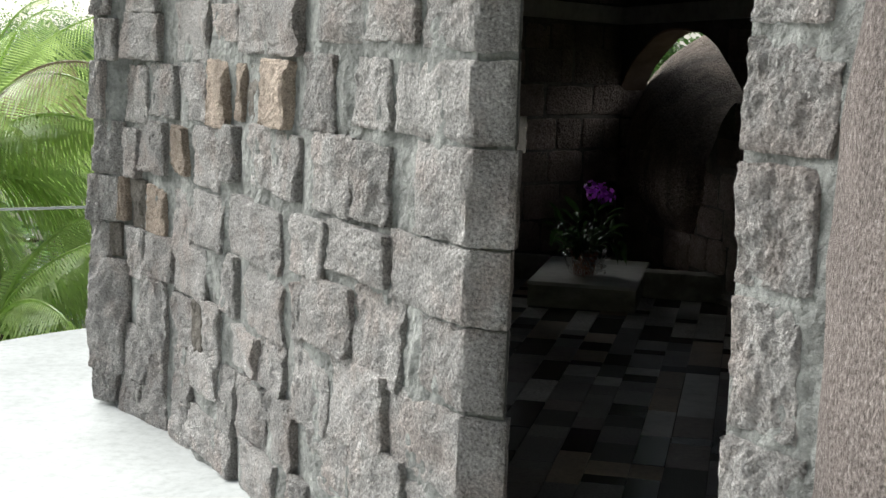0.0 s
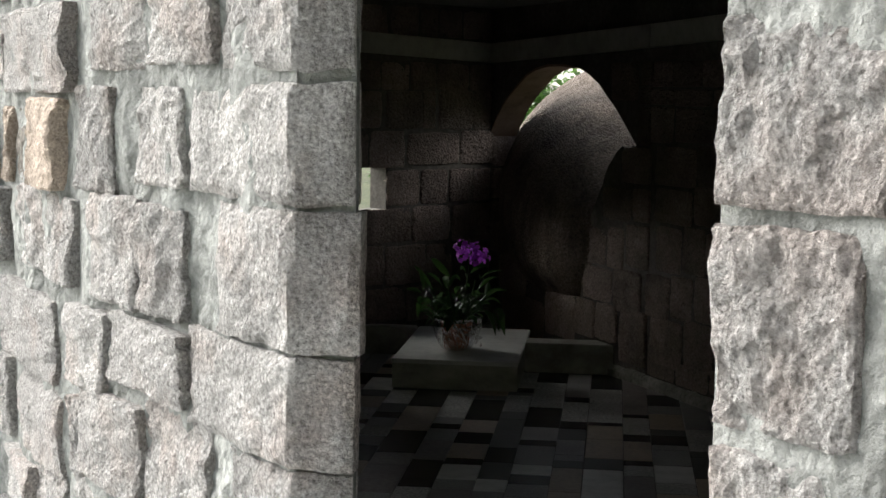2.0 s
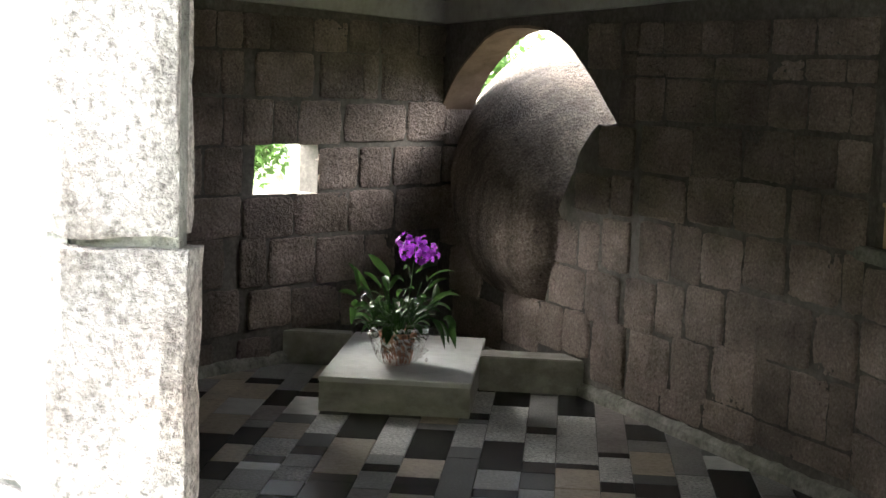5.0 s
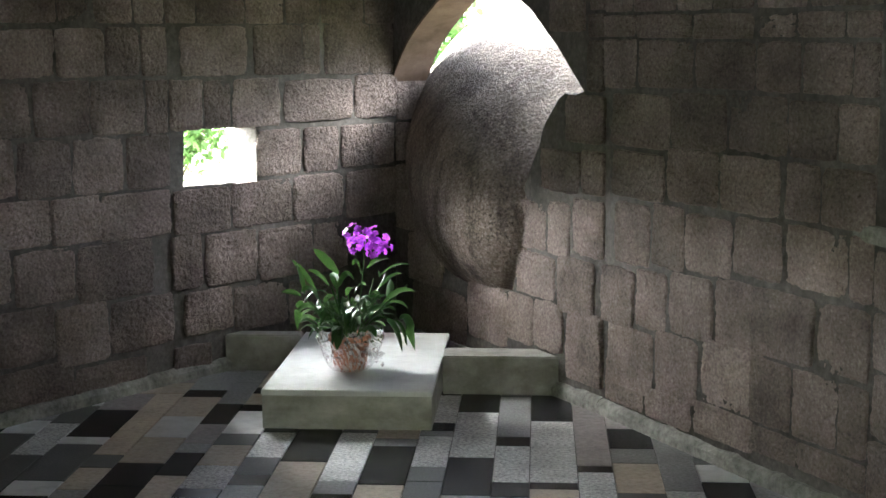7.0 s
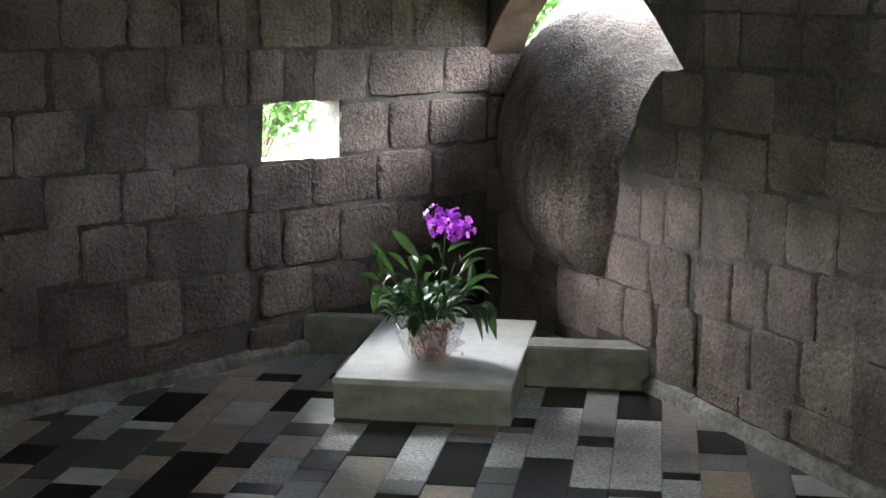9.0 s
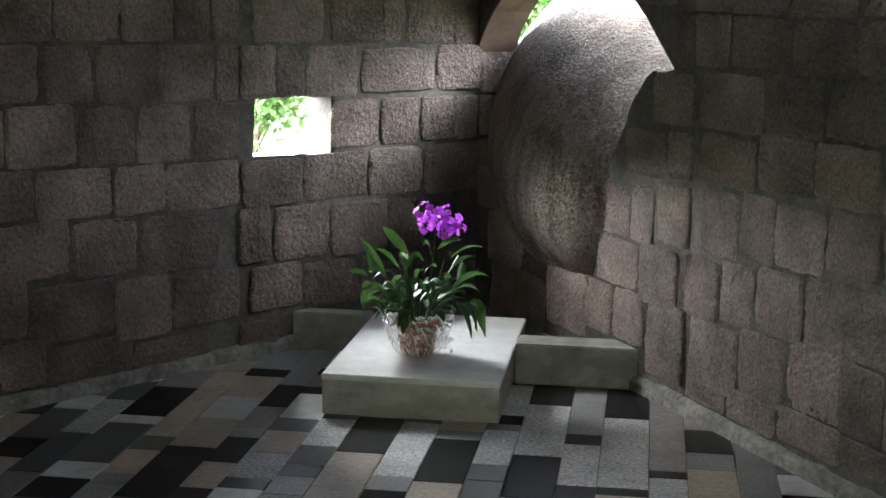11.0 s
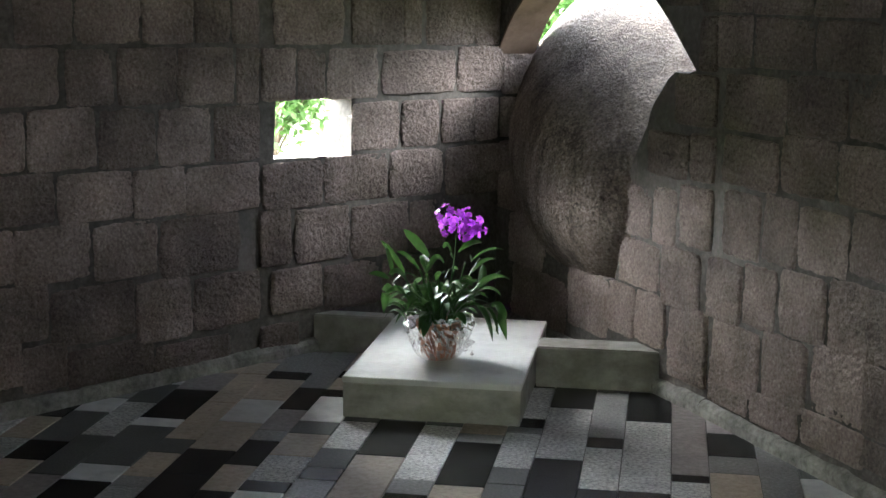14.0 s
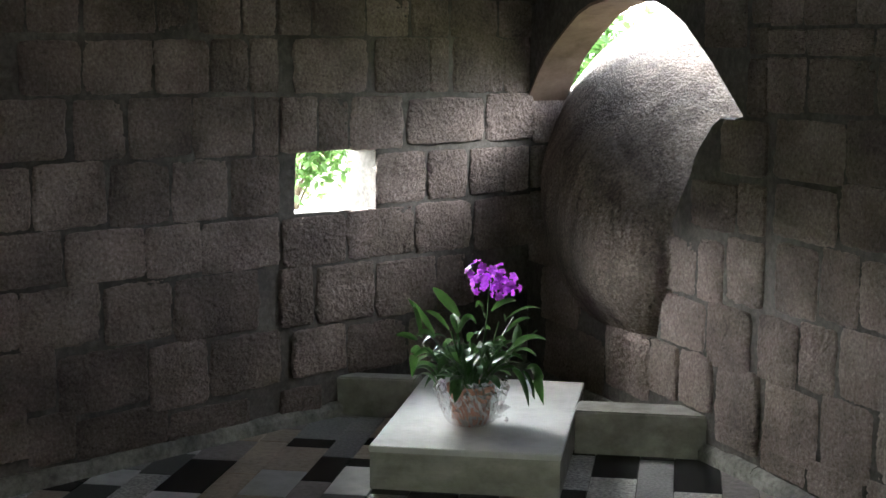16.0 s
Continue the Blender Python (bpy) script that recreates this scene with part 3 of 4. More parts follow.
bm = bmesh.new()
box(bm, a - 0.25, b + 0.02, -0.44, 0.03, z0 - 0.05, z0, nf.matrix(0, 0), 0.004)
tagged(new("sill", mesh_of("sill", bm, SKIRT)), "rough cement shelf at the foot of the recess", "shelf", kind="structure")
stand = thing("wooden_stand", "small plain wooden book stand on the shelf", "stand")
m0 = nf.matrix(0.18, z0 + 0.001, -0.075)
for nm, args in (("panel", (-0.11, -0.092, -0.06, 0.06, 0, 0.135)), ("panel", (-0.03, -0.012, -0.06, 0.06, 0, 0.135)), ("panel", (0.092, 0.11, -0.06, 0.06, 0, 0.135)), ("top", (-0.12, 0.12, -0.065, 0.065, 0.135, 0.15))):
    bm = bmesh.new()
    box(bm, *args, m0, 0.002)
    part(nm, bm, WOOD, stand)
cloth = bmesh.new()
bmesh.ops.create_uvsphere(cloth, u_segments=16, v_segments=8, radius=1)
for v in cloth.verts:
    v.co = m0 @ (Vector((v.co.x * 0.065, v.co.y * 0.05, 0.153 + max(0, v.co.z) * 0.05)) + Vector((0.0, 0, 0)) + 0.006 * noise.noise_vector(v.co * 3))
tagged(new("folded_cloth", mesh_of("folded_cloth", cloth, PAVING, True)), "crumpled white cloth lying on the wooden stand", "cloth")


# ---- boulders ----
def rock(name, centre, radii, rot, material, label, amp, seed, sub=6, behind=None, stretch=1.0, coarse=0.0):
    bm = bmesh.new()
    bmesh.ops.create_icosphere(bm, subdivisions=sub, radius=1.0)
    m = pose(*centre, *rot)
    for v in bm.verts:
        d = v.co.copy()
        d.x *= stretch if d.x > 0 else 1.0
        p = m @ Vector((d.x * radii[0], d.y * radii[1], d.z * radii[2]))
        out = (p - Vector(centre)).normalized()
        p += out * amp * (noise.noise(p * 2.2 + Vector((seed, 0, 0))) + 0.35 * noise.noise(p * 6) + 0.14 * noise.noise(p * 17) + 0.10 * noise.noise(p * 40))
        if coarse:
            p += out * coarse * (0.8 * noise.noise(p * 38) + 1.0 * noise.noise(p * 75 + Vector((3, 1, 4))))
        if behind and (p - behind.a).dot(behind.u) > -0.08:
            k = (p - behind.a).dot(behind.n) + 0.04
            if k > 0:
                p -= behind.n * k
        v.co = p
    return tagged(new(name, mesh_of(name, bm, material, True)), label, "boulder")


rock("boulder", (1.242, 2.335, 0.964), (0.855, 1.624, 0.729), (13.8, -4.6, -9.3), BOULDER, "huge rounded granite boulder bulging in through the arched opening", 0.02, 2.0, 8, right_faces[1], 1.5, 0.0035)
rock("boulder", (2.185, -5.84, 1.0), (0.80, 0.80, 2.6), (1, -1, 40), BOULDER_PINK, "tall smooth pinkish granite boulder beside the doorway", 0.03, 7.0, 6)

# ---- slab and kerbs ----
slab = thing("stone_slab", "low white marble offering slab on a grey stone base", "altar slab")
bm = bmesh.new()
box(bm, 0.003, 0.635, 0.003, 1.057, -0.012, 0.126, None, 0.003)
part("base", bm, SLABSIDE, slab, "grey stone base")
bm = bmesh.new()
box(bm, 0.0, 0.638, 0.0, 1.06, 0.126, 0.148, None, 0.003)
part("top", bm, MARBLE, slab, "pale marble top")
kerb = thing("cement_kerb", "low grey cement kerb beside the marble slab", "kerb", group="kerbs beside the slab")
bm = bmesh.new()
box(bm, 0.640, 1.130, 0.555, 0.715, -0.012, 0.158, None, 0.006)
part("body", bm, KERBMAT, kerb)
kerb2 = thing("cement_kerb", "low grey cement kerb joining the wall and the slab", "kerb", group="kerbs beside the slab")
bm = bmesh.new()
box(bm, -0.335, -0.003, 0.935, 1.03, -0.012, 0.158, None, 0.006)
part("body", bm, KERBMAT, kerb2)


# ---- potted orchid ----
def lathe(bm, prof, seg=40, wob=0.0, seed=0.0):
    rings = []
    for r, z in prof:
        rings.append([bm.verts.new(((r + wob * noise.noise(Vector((math.cos(k / seg * math.tau) * 4, math.sin(k / seg * math.tau) * 4, z * 30 + seed)))) * math.cos(k / seg * math.tau),
                                    (r + wob * noise.noise(Vector((math.cos(k / seg * math.tau) * 4 + 9, math.sin(k / seg * math.tau) * 4, z * 30 + seed)))) * math.sin(k / seg * math.tau), z)) for k in range(seg)])
    for a, b in zip(rings, rings[1:]):
        for k in range(seg):
            bm.faces.new((a[k], a[(k + 1) % seg], b[(k + 1) % seg], b[k]))
    return bm


def tube(bm, pts, r0, r1, seg=7):
    rings = []
    for i, p in enumerate(pts):
        d = (pts[min(i + 1, len(pts) - 1)] - pts[max(i - 1, 0)]).normalized()
        q = d.to_track_quat("Z", "Y")
        r = r0 + (r1 - r0) * i / (len(pts) - 1)
        rings.append([bm.verts.new(p + q @ Vector((r * math.cos(k / seg * math.tau), r * math.sin(k / seg * math.tau), 0))) for k in range(seg)])
    for a, b in zip(rings, rings[1:]):
        for k in range(seg):
            bm.faces.new((a[k], a[(k + 1) % seg], b[(k + 1) % seg], b[k]))
    bm.faces.new(rings[0][::-1]), bm.faces.new(rings[-1])


def blade(bm, base, az, length, width, rise, droop, fold=0.25, n=9, twist=0.0):
    """A strap leaf that rises and bends over; the section is a shallow V."""
    d = Vector((math.cos(az), math.sin(az), 0))
    side = Vector((-d.y, d.x, 0))
    p, ang = Vector(base), rise
    prev = None
    for i in range(n + 1):
        t = i / n
        w = width * 0.5 * (0.35 + 0.65 * math.sin(min(1, t * 1.6 + 0.12) * math.pi * 0.5)) * (1 - max(0, (t - 0.55) / 0.45) ** 2.0) + 0.0008
        up = Vector((-d.x * math.sin(ang), -d.y * math.sin(ang), math.cos(ang)))
        sd = (side * math.cos(twist * t) + up * math.sin(twist * t))
        row = [bm.verts.new(p - sd * w + up * w * fold), bm.verts.new(p), bm.verts.new(p + sd * w + up * w * fold)]
        if prev:
            bm.faces.new((prev[0], prev[1], row[1], row[0])), bm.faces.new((prev[1], prev[2], row[2], row[1]))
        prev = row
        p = p + (d * math.cos(ang) + Vector((0, 0, math.sin(ang)))) * (length / n)
        ang -= droop / n
    return p


def flower(bm, c, facing, r, rnd):
    q = Vector(facing).to_track_quat("Z", "Y") @ Euler((0, 0, rnd.uniform(0, 6))).to_quaternion()
    for k in range(5):
        a = k / 5 * math.tau
        d, s = Vector((math.cos(a), math.sin(a), 0)), Vector((-math.sin(a), math.cos(a), 0))
        rows = []
        L, W = r * rnd.uniform(0.85, 1.1), r * rnd.uniform(0.30, 0.42)
        for t, w, h in ((0.05, 0.15, 0), (0.4, 0.85, 0.10), (0.75, 1.0, 0.08), (1.0, 0.35, -0.08)):
            rows.append([bm.verts.new(Vector(c) + q @ (d * L * t + s * W * w * e + Vector((0, 0, r * (h + 0.10 * abs(e) * t))))) for e in (-1, 0, 1)])
        for x, y in zip(rows, rows[1:]):
            for e in (0, 1):
                bm.faces.new((x[e], x[e + 1], y[e + 1], y[e]))
    # the lip
    rows = []
    for t, w, h in ((0, 0.12, 0.05), (0.35, 0.3, 0.35), (0.6, 0.42, 0.30), (0.8, 0.2, 0.1)):
        rows.append([bm.verts.new(Vector(c) + q @ Vector((r * w * e, -r * t * 0.8, r * (h + 0.15 * abs(e))))) for e in (-1, 0, 1)])
    for x, y in zip(rows, rows[1:]):
        for e in (0, 1):
            bm.faces.new((x[e], x[e + 1], y[e + 1], y[e]))


POT = Vector((0.290, 0.345, 0.149))
orchid = thing("potted_orchid", "purple orchid in clay pot wrapped in clear film", "potted plant", at=POT)
bm = bmesh.new()
lathe(bm, [(0.0, 0.0), (0.058, 0.0), (0.062, 0.006), (0.078, 0.115), (0.084, 0.117), (0.085, 0.140), (0.078, 0.142), (0.075, 0.120), (0.0, 0.118)])
part("pot", bm, TERRACOTTA, orchid, "plain terracotta pot", True)
bm = bmesh.new()
lathe(bm, [(0.0, 0.128), (0.04, 0.130), (0.0765, 0.124)], 24, 0.002)
part("soil", bm, POTSOIL, orchid)
rnd = random.Random(21)
bm = bmesh.new()
# crumpled all over: every knot of the film pushed in or out on its own
rings = []
for r, z in ((0.066, 0.003), (0.080, 0.014), (0.087, 0.030), (0.090, 0.047), (0.093, 0.064), (0.096, 0.080), (0.101, 0.096), (0.108, 0.112), (0.112, 0.126), (0.104, 0.140), (0.106, 0.154), (0.116, 0.168)):
    ring = []
    for k in range(84):
        a = (k + rnd.uniform(-0.3, 0.3)) / 84 * math.tau
        puff = 0.016 * max(0, math.cos(a - 3.3)) ** 4 + 0.022 * max(0, math.cos(a + 0.15)) ** 4
        rr = r + puff * min(1, z * 12) + rnd.uniform(-0.007, 0.007) * min(1, 0.2 + z * 12)
        ring.append(bm.verts.new((rr * math.cos(a), rr * math.sin(a), z + rnd.uniform(-0.004, 0.004))))
    rings.append(ring)
for p, q in zip(rings, rings[1:]):
    for k in range(84):
        bm.faces.new((p[k], p[(k + 1) % 84], q[k])), bm.faces.new((p[(k + 1) % 84], q[(k + 1) % 84], q[k]))
part("film_wrap", bm, WRAP, orchid, "crinkled clear plastic film")
for k in range(30):
    # loose crinkled folds standing off the wrap, most of them on the side away from the wall
    a, r = (rnd.uniform(0, math.tau), 0.102) if k < 14 else (rnd.uniform(-0.9, 0.6), 0.118)
    c = Vector((r * math.cos(a), r * math.sin(a), rnd.uniform(0.02, 0.155)))
    bm = bmesh.new()
    vs = [bm.verts.new(c + Vector((rnd.uniform(-1, 1), rnd.uniform(-1, 1), rnd.uniform(-1, 1))) * 0.026) for _ in range(5)]
    bm.faces.new(vs[:3]), bm.faces.new(vs[1:4]), bm.faces.new(vs[2:5])
    part("film_fold", bm, WRAP, orchid)
canes = []
for k in range(17):
    a = rnd.uniform(0, math.tau)
    r = rnd.uniform(0.01, 0.055)
    lean = rnd.uniform(0.15, 1.0)
    h = rnd.uniform(0.12, 0.24)
    b = Vector((r * math.cos(a), r * math.sin(a), 0.125))
    pts = [b + Vector((math.cos(a) * lean * h * t ** 1.3, math.sin(a) * lean * h * t ** 1.3, h * t)) for t in (0, 0.25, 0.5, 0.75, 1)]
    bm = bmesh.new()
    tube(bm, pts, 0.0055, 0.003)
    part("cane", bm, LEAF, orchid)
    canes.append((pts, a))
for pts, a in canes:
    for k in range(rnd.randint(2, 3)):
        t = 0.2 + 0.8 * k / 6
        i = min(3, int(t * 4))
        p = pts[i].lerp(pts[i + 1], t * 4 - i)
        bm = bmesh.new()
        az = a + (k % 2) * math.pi * 0.8 + rnd.uniform(-0.9, 0.9)
        blade(bm, p, az, rnd.uniform(0.08, 0.14), rnd.uniform(0.020, 0.032), rnd.uniform(0.4, 1.2), rnd.uniform(0.4, 2.0), 0.3, 8, rnd.uniform(-0.5, 0.5))
        part("leaf", bm, LEAF, orchid, smooth=True)


def strap(p0, p1, width, bow, turn):
    """A pointed strap leaf from p0 to p1 that bows up between them; its blade is turned about its spine."""
    bm = bmesh.new()
    p0, p1 = Vector(p0), Vector(p1)
    mid = (p0 + p1) / 2 + Vector((0, 0, bow * 2))
    n, prev = 10, None
    for i in range(n + 1):
        t = i / n
        p = p0 * (1 - t) ** 2 + mid * 2 * t * (1 - t) + p1 * t * t
        d = ((mid - p0) * (1 - t) + (p1 - mid) * t).normalized()
        side = d.cross(Vector((0, 0, 1)) if abs(d.z) < 0.95 else Vector((0, 1, 0))).normalized()
        up = side.cross(d)
        sd = side * math.cos(turn) + up * math.sin(turn)
        nm = sd.cross(d)
        w = width * 0.5 * min(1, 0.3 + 2.4 * t) * (1 - max(0, (t - 0.5) / 0.5) ** 2.2) + 0.0006
        row = [bm.verts.new(p - sd * w + nm * w * 0.28), bm.verts.new(p - sd * w * 0.5 + nm * w * 0.07), bm.verts.new(p), bm.verts.new(p + sd * w * 0.5 + nm * w * 0.07), bm.verts.new(p + sd * w + nm * w * 0.28)]
        if prev:
            for k in range(4):
                bm.faces.new((prev[k], prev[k + 1], row[k + 1], row[k]))
        prev = row
    part("leaf", bm, LEAF, orchid, smooth=True)


# the leaves that stand out of the clump: root x and height, tip x and height, width, bow, depth
for x0, z0, x1, z1, w, bow, y in ((-0.045, 0.375, -0.15, 0.468, 0.034, 0.006, 0.07), (-0.175, 0.30, -0.20, 0.425, 0.034, 0.01, -0.03), (-0.19, 0.29, -0.268, 0.305, 0.022, 0.008, 0.0),
                                  (-0.185, 0.275, -0.198, 0.165, 0.036, 0.02, -0.05), (-0.13, 0.30, -0.235, 0.425, 0.020, 0.012, 0.06), (-0.08, 0.33, -0.165, 0.39, 0.017, 0.016, 0.02),
                                  (0.02, 0.36, -0.045, 0.30, 0.024, 0.05, -0.05), (0.05, 0.38, 0.02, 0.42, 0.022, 0.03, -0.04), (0.07, 0.40, 0.155, 0.435, 0.026, 0.014, 0.03)):
    strap((x0, y * 0.4, z0), (x1, y, z1), w, bow, 0.9 + 3 * y)
for x0, z0, x1, z1, w, bow, y in ((0.12, 0.37, 0.235, 0.41, 0.020, 0.018, 0.04), (0.125, 0.33, 0.21, 0.385, 0.018, 0.016, -0.02), (0.13, 0.26, 0.268, 0.315, 0.024, 0.03, -0.04),
                                  (0.15, 0.27, 0.16, 0.355, 0.040, 0.004, 0.03), (0.13, 0.235, 0.225, 0.235, 0.026, 0.028, 0.05), (0.15, 0.20, 0.212, 0.085, 0.055, 0.025, -0.07),
                                  (0.18, 0.195, 0.228, 0.10, 0.030, 0.02, -0.02), (0.20, 0.20, 0.255, 0.075, 0.05, 0.05, 0.01), (0.12, 0.37, 0.118, 0.40, 0.016, 0.0, -0.03)):
    strap((x0, y * 0.4, z0), (x1, y, z1), w, bow, 0.8 - 4 * y)
for k in range(60):
    # the dark inner leaves, tilted every way
    a, r = rnd.uniform(0, math.tau), rnd.uniform(0.03, 0.12)
    c = Vector((math.cos(a) * r - 0.02, math.sin(a) * r * 0.8, rnd.uniform(0.15, 0.31)))
    strap(c, c + Vector((math.cos(a) * rnd.uniform(0.05, 0.12), math.sin(a) * rnd.uniform(0.05, 0.1), rnd.uniform(-0.06, 0.06))), rnd.uniform(0.02, 0.034), rnd.uniform(0.01, 0.035), rnd.uniform(-0.9, 0.9))
head = Vector((0.056, 0.06, 0.0))
bm = bmesh.new()
tube(bm, [Vector((0.02, 0.02, 0.13)), Vector((0.035, 0.035, 0.25)), Vector((0.05, 0.05, 0.38)), head + Vector((0, 0, 0.50))], 0.004, 0.002)
part("flower_stem", bm, LEAF, orchid)
for k in range(44):
    # blossoms over two rounded lobes
    lobe = Vector((-0.028, 0.0, 0.512)) if k < 22 else Vector((0.046, 0.01, 0.488))
    a, e = k * 2.4, 1 - 2 * ((k % 22) + 0.5) / 22
    q = math.sqrt(1 - e * e)
    reach = 1.0 if k % 3 else 0.45
    c = head + lobe + Vector((math.cos(a) * q * 0.050, math.sin(a) * q * 0.045, e * 0.060)) * reach + Vector((rnd.uniform(-1, 1), rnd.uniform(-1, 1), rnd.uniform(-1, 1))) * 0.010
    bm = bmesh.new()
    flower(bm, c, (math.cos(a) * q, math.sin(a) * q - 0.3, 0.3 + 0.5 * e), rnd.uniform(0.015, 0.022), rnd)
    part("blossom", bm, PETAL, orchid, smooth=True)


# ---- plants outside ----
def palm(name, base, crown, fronds, length, seed, label, dry=0.04):
    rnd = random.Random(seed)
    t = thing(name, label, "palm tree", group="palms on the slope")
    base, crown = Vector(base), Vector(crown)
    bm = bmesh.new()
    pts = [base.lerp(crown, k / 6) + Vector((math.sin(k * 0.6) * 0.06, 0, 0)) for k in range(7)]
    tube(bm, pts, 0.16, 0.10, 10)
    part("trunk", bm, BARK, t, smooth=True)
    for k in range(fronds):
        az = k * 2.399 + rnd.uniform(-0.25, 0.25)
        rise = rnd.uniform(-0.5, 1.25)
        droop = rnd.uniform(1.2, 2.1)
        L = length * rnd.uniform(0.8, 1.1)
        d = Vector((math.cos(az), math.sin(az), 0))
        side = Vector((-d.y, d.x, 0))
        n = 62
        p, ang = crown.copy(), rise
        spine, bm = [], bmesh.new()
        for i in range(n + 1):
            spine.append(p.copy())
            up = Vector((-d.x * math.sin(ang), -d.y * math.sin(ang), math.cos(ang)))
            if i > 5:
                tt = i / n
                ll = L * 0.30 * math.sin(min(1, tt * 1.25 + 0.12) * math.pi) ** 0.6 * rnd.uniform(0.85, 1.1) + 0.05
                for sg in (-1, 1):
                    out = (side * sg * 0.8 + (d * math.cos(ang) + Vector((0, 0, math.sin(ang)))) * 0.55 - Vector((0, 0, 0.35 + 0.5 * tt))).normalized()
                    w = 0.011 * (1 - 0.4 * tt)
                    a0, b0 = p + up * 0.004, p + out * ll * 0.5 + Vector((0, 0, -0.01))
                    tip = p + out * ll + Vector((0, 0, -ll * rnd.uniform(0.15, 0.45)))
                    wv = (d * math.cos(ang) + Vector((0, 0, math.sin(ang)))) * w
                    v = [bm.verts.new(a0 - wv * 0.5), bm.verts.new(a0 + wv * 0.5), bm.verts.new(b0 + wv), bm.verts.new(b0 - wv), bm.verts.new(tip)]
                    bm.faces.new(v[:4]), bm.faces.new((v[3], v[2], v[4]))
            p = p + (d * math.cos(ang) + Vector((0, 0, math.sin(ang)))) * (L / n)
            ang -= droop / n
        tube(bm, spine, 0.022, 0.004, 5)
        part("frond", bm, FROND_DRY if rnd.random() < dry else FROND, t)
    return t


def leafy(name, centre, radii, count, size, seed, label, category, trunk=None, material=None):
    """A bush or crown: many small leaves in clumps inside a lumpy volume, on limbs."""
    rnd = random.Random(seed)
    t = thing(name, label, category)
    c = Vector(centre)
    clumps = []
    for k in range(max(6, count // 60)):
        v = Vector((rnd.gauss(0, 1), rnd.gauss(0, 1), rnd.gauss(0, 1))).normalized() * rnd.uniform(0.35, 1.0)
        clumps.append(c + Vector((v.x * radii[0], v.y * radii[1], v.z * radii[2])))
    bm = bmesh.new()
    root = Vector(trunk) if trunk else c - Vector((0, 0, radii[2] * 1.3))
    tube(bm, [root, root.lerp(c, 0.5) + Vector((0.05, 0, 0)), c], max(0.02, radii[0] * 0.06), 0.012, 7)
    for p in clumps[:14]:
        s = root.lerp(c, rnd.uniform(0.55, 1.0))
        tube(bm, [s, s.lerp(p, 0.5) + Vector((0, 0, 0.04)), p], max(0.008, radii[0] * 0.02), 0.004, 5)
    part("trunk", bm, BARK, t)
    vs, fs = [], []
    spread = min(radii) * 0.42
    for k in range(count):
        p = clumps[k % len(clumps)] + Vector((rnd.gauss(0, 1), rnd.gauss(0, 1), rnd.gauss(0, 0.8))) * spread
        d = Vector((rnd.uniform(-1, 1), rnd.uniform(-1, 1), rnd.uniform(-0.9, 0.4))).normalized()
        s = d.cross(Vector((rnd.uniform(-1, 1), rnd.uniform(-1, 1), 1))).normalized()
        L, W = size * rnd.uniform(0.7, 1.3), size * rnd.uniform(0.22, 0.36)
        i = len(vs)
        vs += [p, p + d * L * 0.45 + s * W, p + d * L + Vector((0, 0, -0.1 * L)), p + d * L * 0.45 - s * W]
        fs.append((i, i + 1, i + 2, i + 3))
    me = bpy.data.meshes.new("crown")
    me.from_pydata([tuple(v) for v in vs], [], fs)
    me.materials.append(material or BUSH)
    ob = new("crown", me)
    ob.parent = t
    return t


palm("coconut_palm", (-4.6, 1.2, -3.0), (-4.75, 1.9, 0.38), 34, 2.3, 1, "leaning coconut palm with arching green and browning fronds")
palm("coconut_palm", (-3.6, 0.4, -2.4), (-3.75, 0.55, -0.55), 22, 1.7, 2, "low young coconut palm with pale drooping fronds", 0.1)
palm("coconut_palm", (-6.5, 5.0, -3.4), (-6.4, 5.2, 0.55), 30, 2.6, 3, "coconut palm behind with dense green fronds")
palm("coconut_palm", (-8.0, 3.0, -3.4), (-8.0, 3.2, 0.35), 30, 2.6, 4, "coconut palm further down the slope")
leafy("tree", (-13.2, 20.0, 0.55), (1.7, 1.7, 0.95), 30000, 0.075, 5, "dark leafy tree rising behind the palms", "tree", (-13.2, 20.0, -4))
leafy("tree", (-16.8, 20.0, 0.1), (2.2, 2.2, 1.2), 26000, 0.08, 6, "rounded green tree on the far slope", "tree", (-16.8, 20.0, -4))
leafy("bush", (-6.8, 3.6, -1.6), (2.2, 2.0, 1.0), 4200, 0.14, 7, "thick green undergrowth below the palms", "bush", (-6.8, 3.6, -3.2))
leafy("bush", (-4.6, 2.4, -1.7), (1.6, 1.6, 0.9), 3600, 0.12, 8, "dark shrub at the edge of the slope", "bush", (-4.6, 2.4, -3.0))
leafy("bush", (-10.5, 9.0, -1.2), (4.0, 3.0, 1.6), 6000, 0.18, 12, "dense green thicket on the hillside", "bush", (-10.5, 9.0, -3.6))
leafy("creeper", (-0.76, 2.05, 0.98), (0.19, 0.22, 0.16), 1100, 0.05, 9, "green creeper hanging outside the small window", "creeper", (-1.15, 2.3, -0.3), CREEPER)
leafy("bush", (0.44, 3.1, 1.42), (0.32, 0.4, 0.42), 2200, 0.07, 10, "green shrub growing behind the boulder", "bush", (0.3, 3.3, -0.5), CREEPER)

rope = bmesh.new()
tube(rope, [Vector((-6.5, -1.5, 0.36)), Vector((-3.4, -0.55, 0.42)), Vector((-2.0, -0.15, 0.50)), Vector((-1.55, -0.02, 0.56))], 0.009, 0.009, 6)
tagged(new("rope", mesh_of("rope", rope, PAVING)), "thin white rope stretched across towards the palms", "rope")

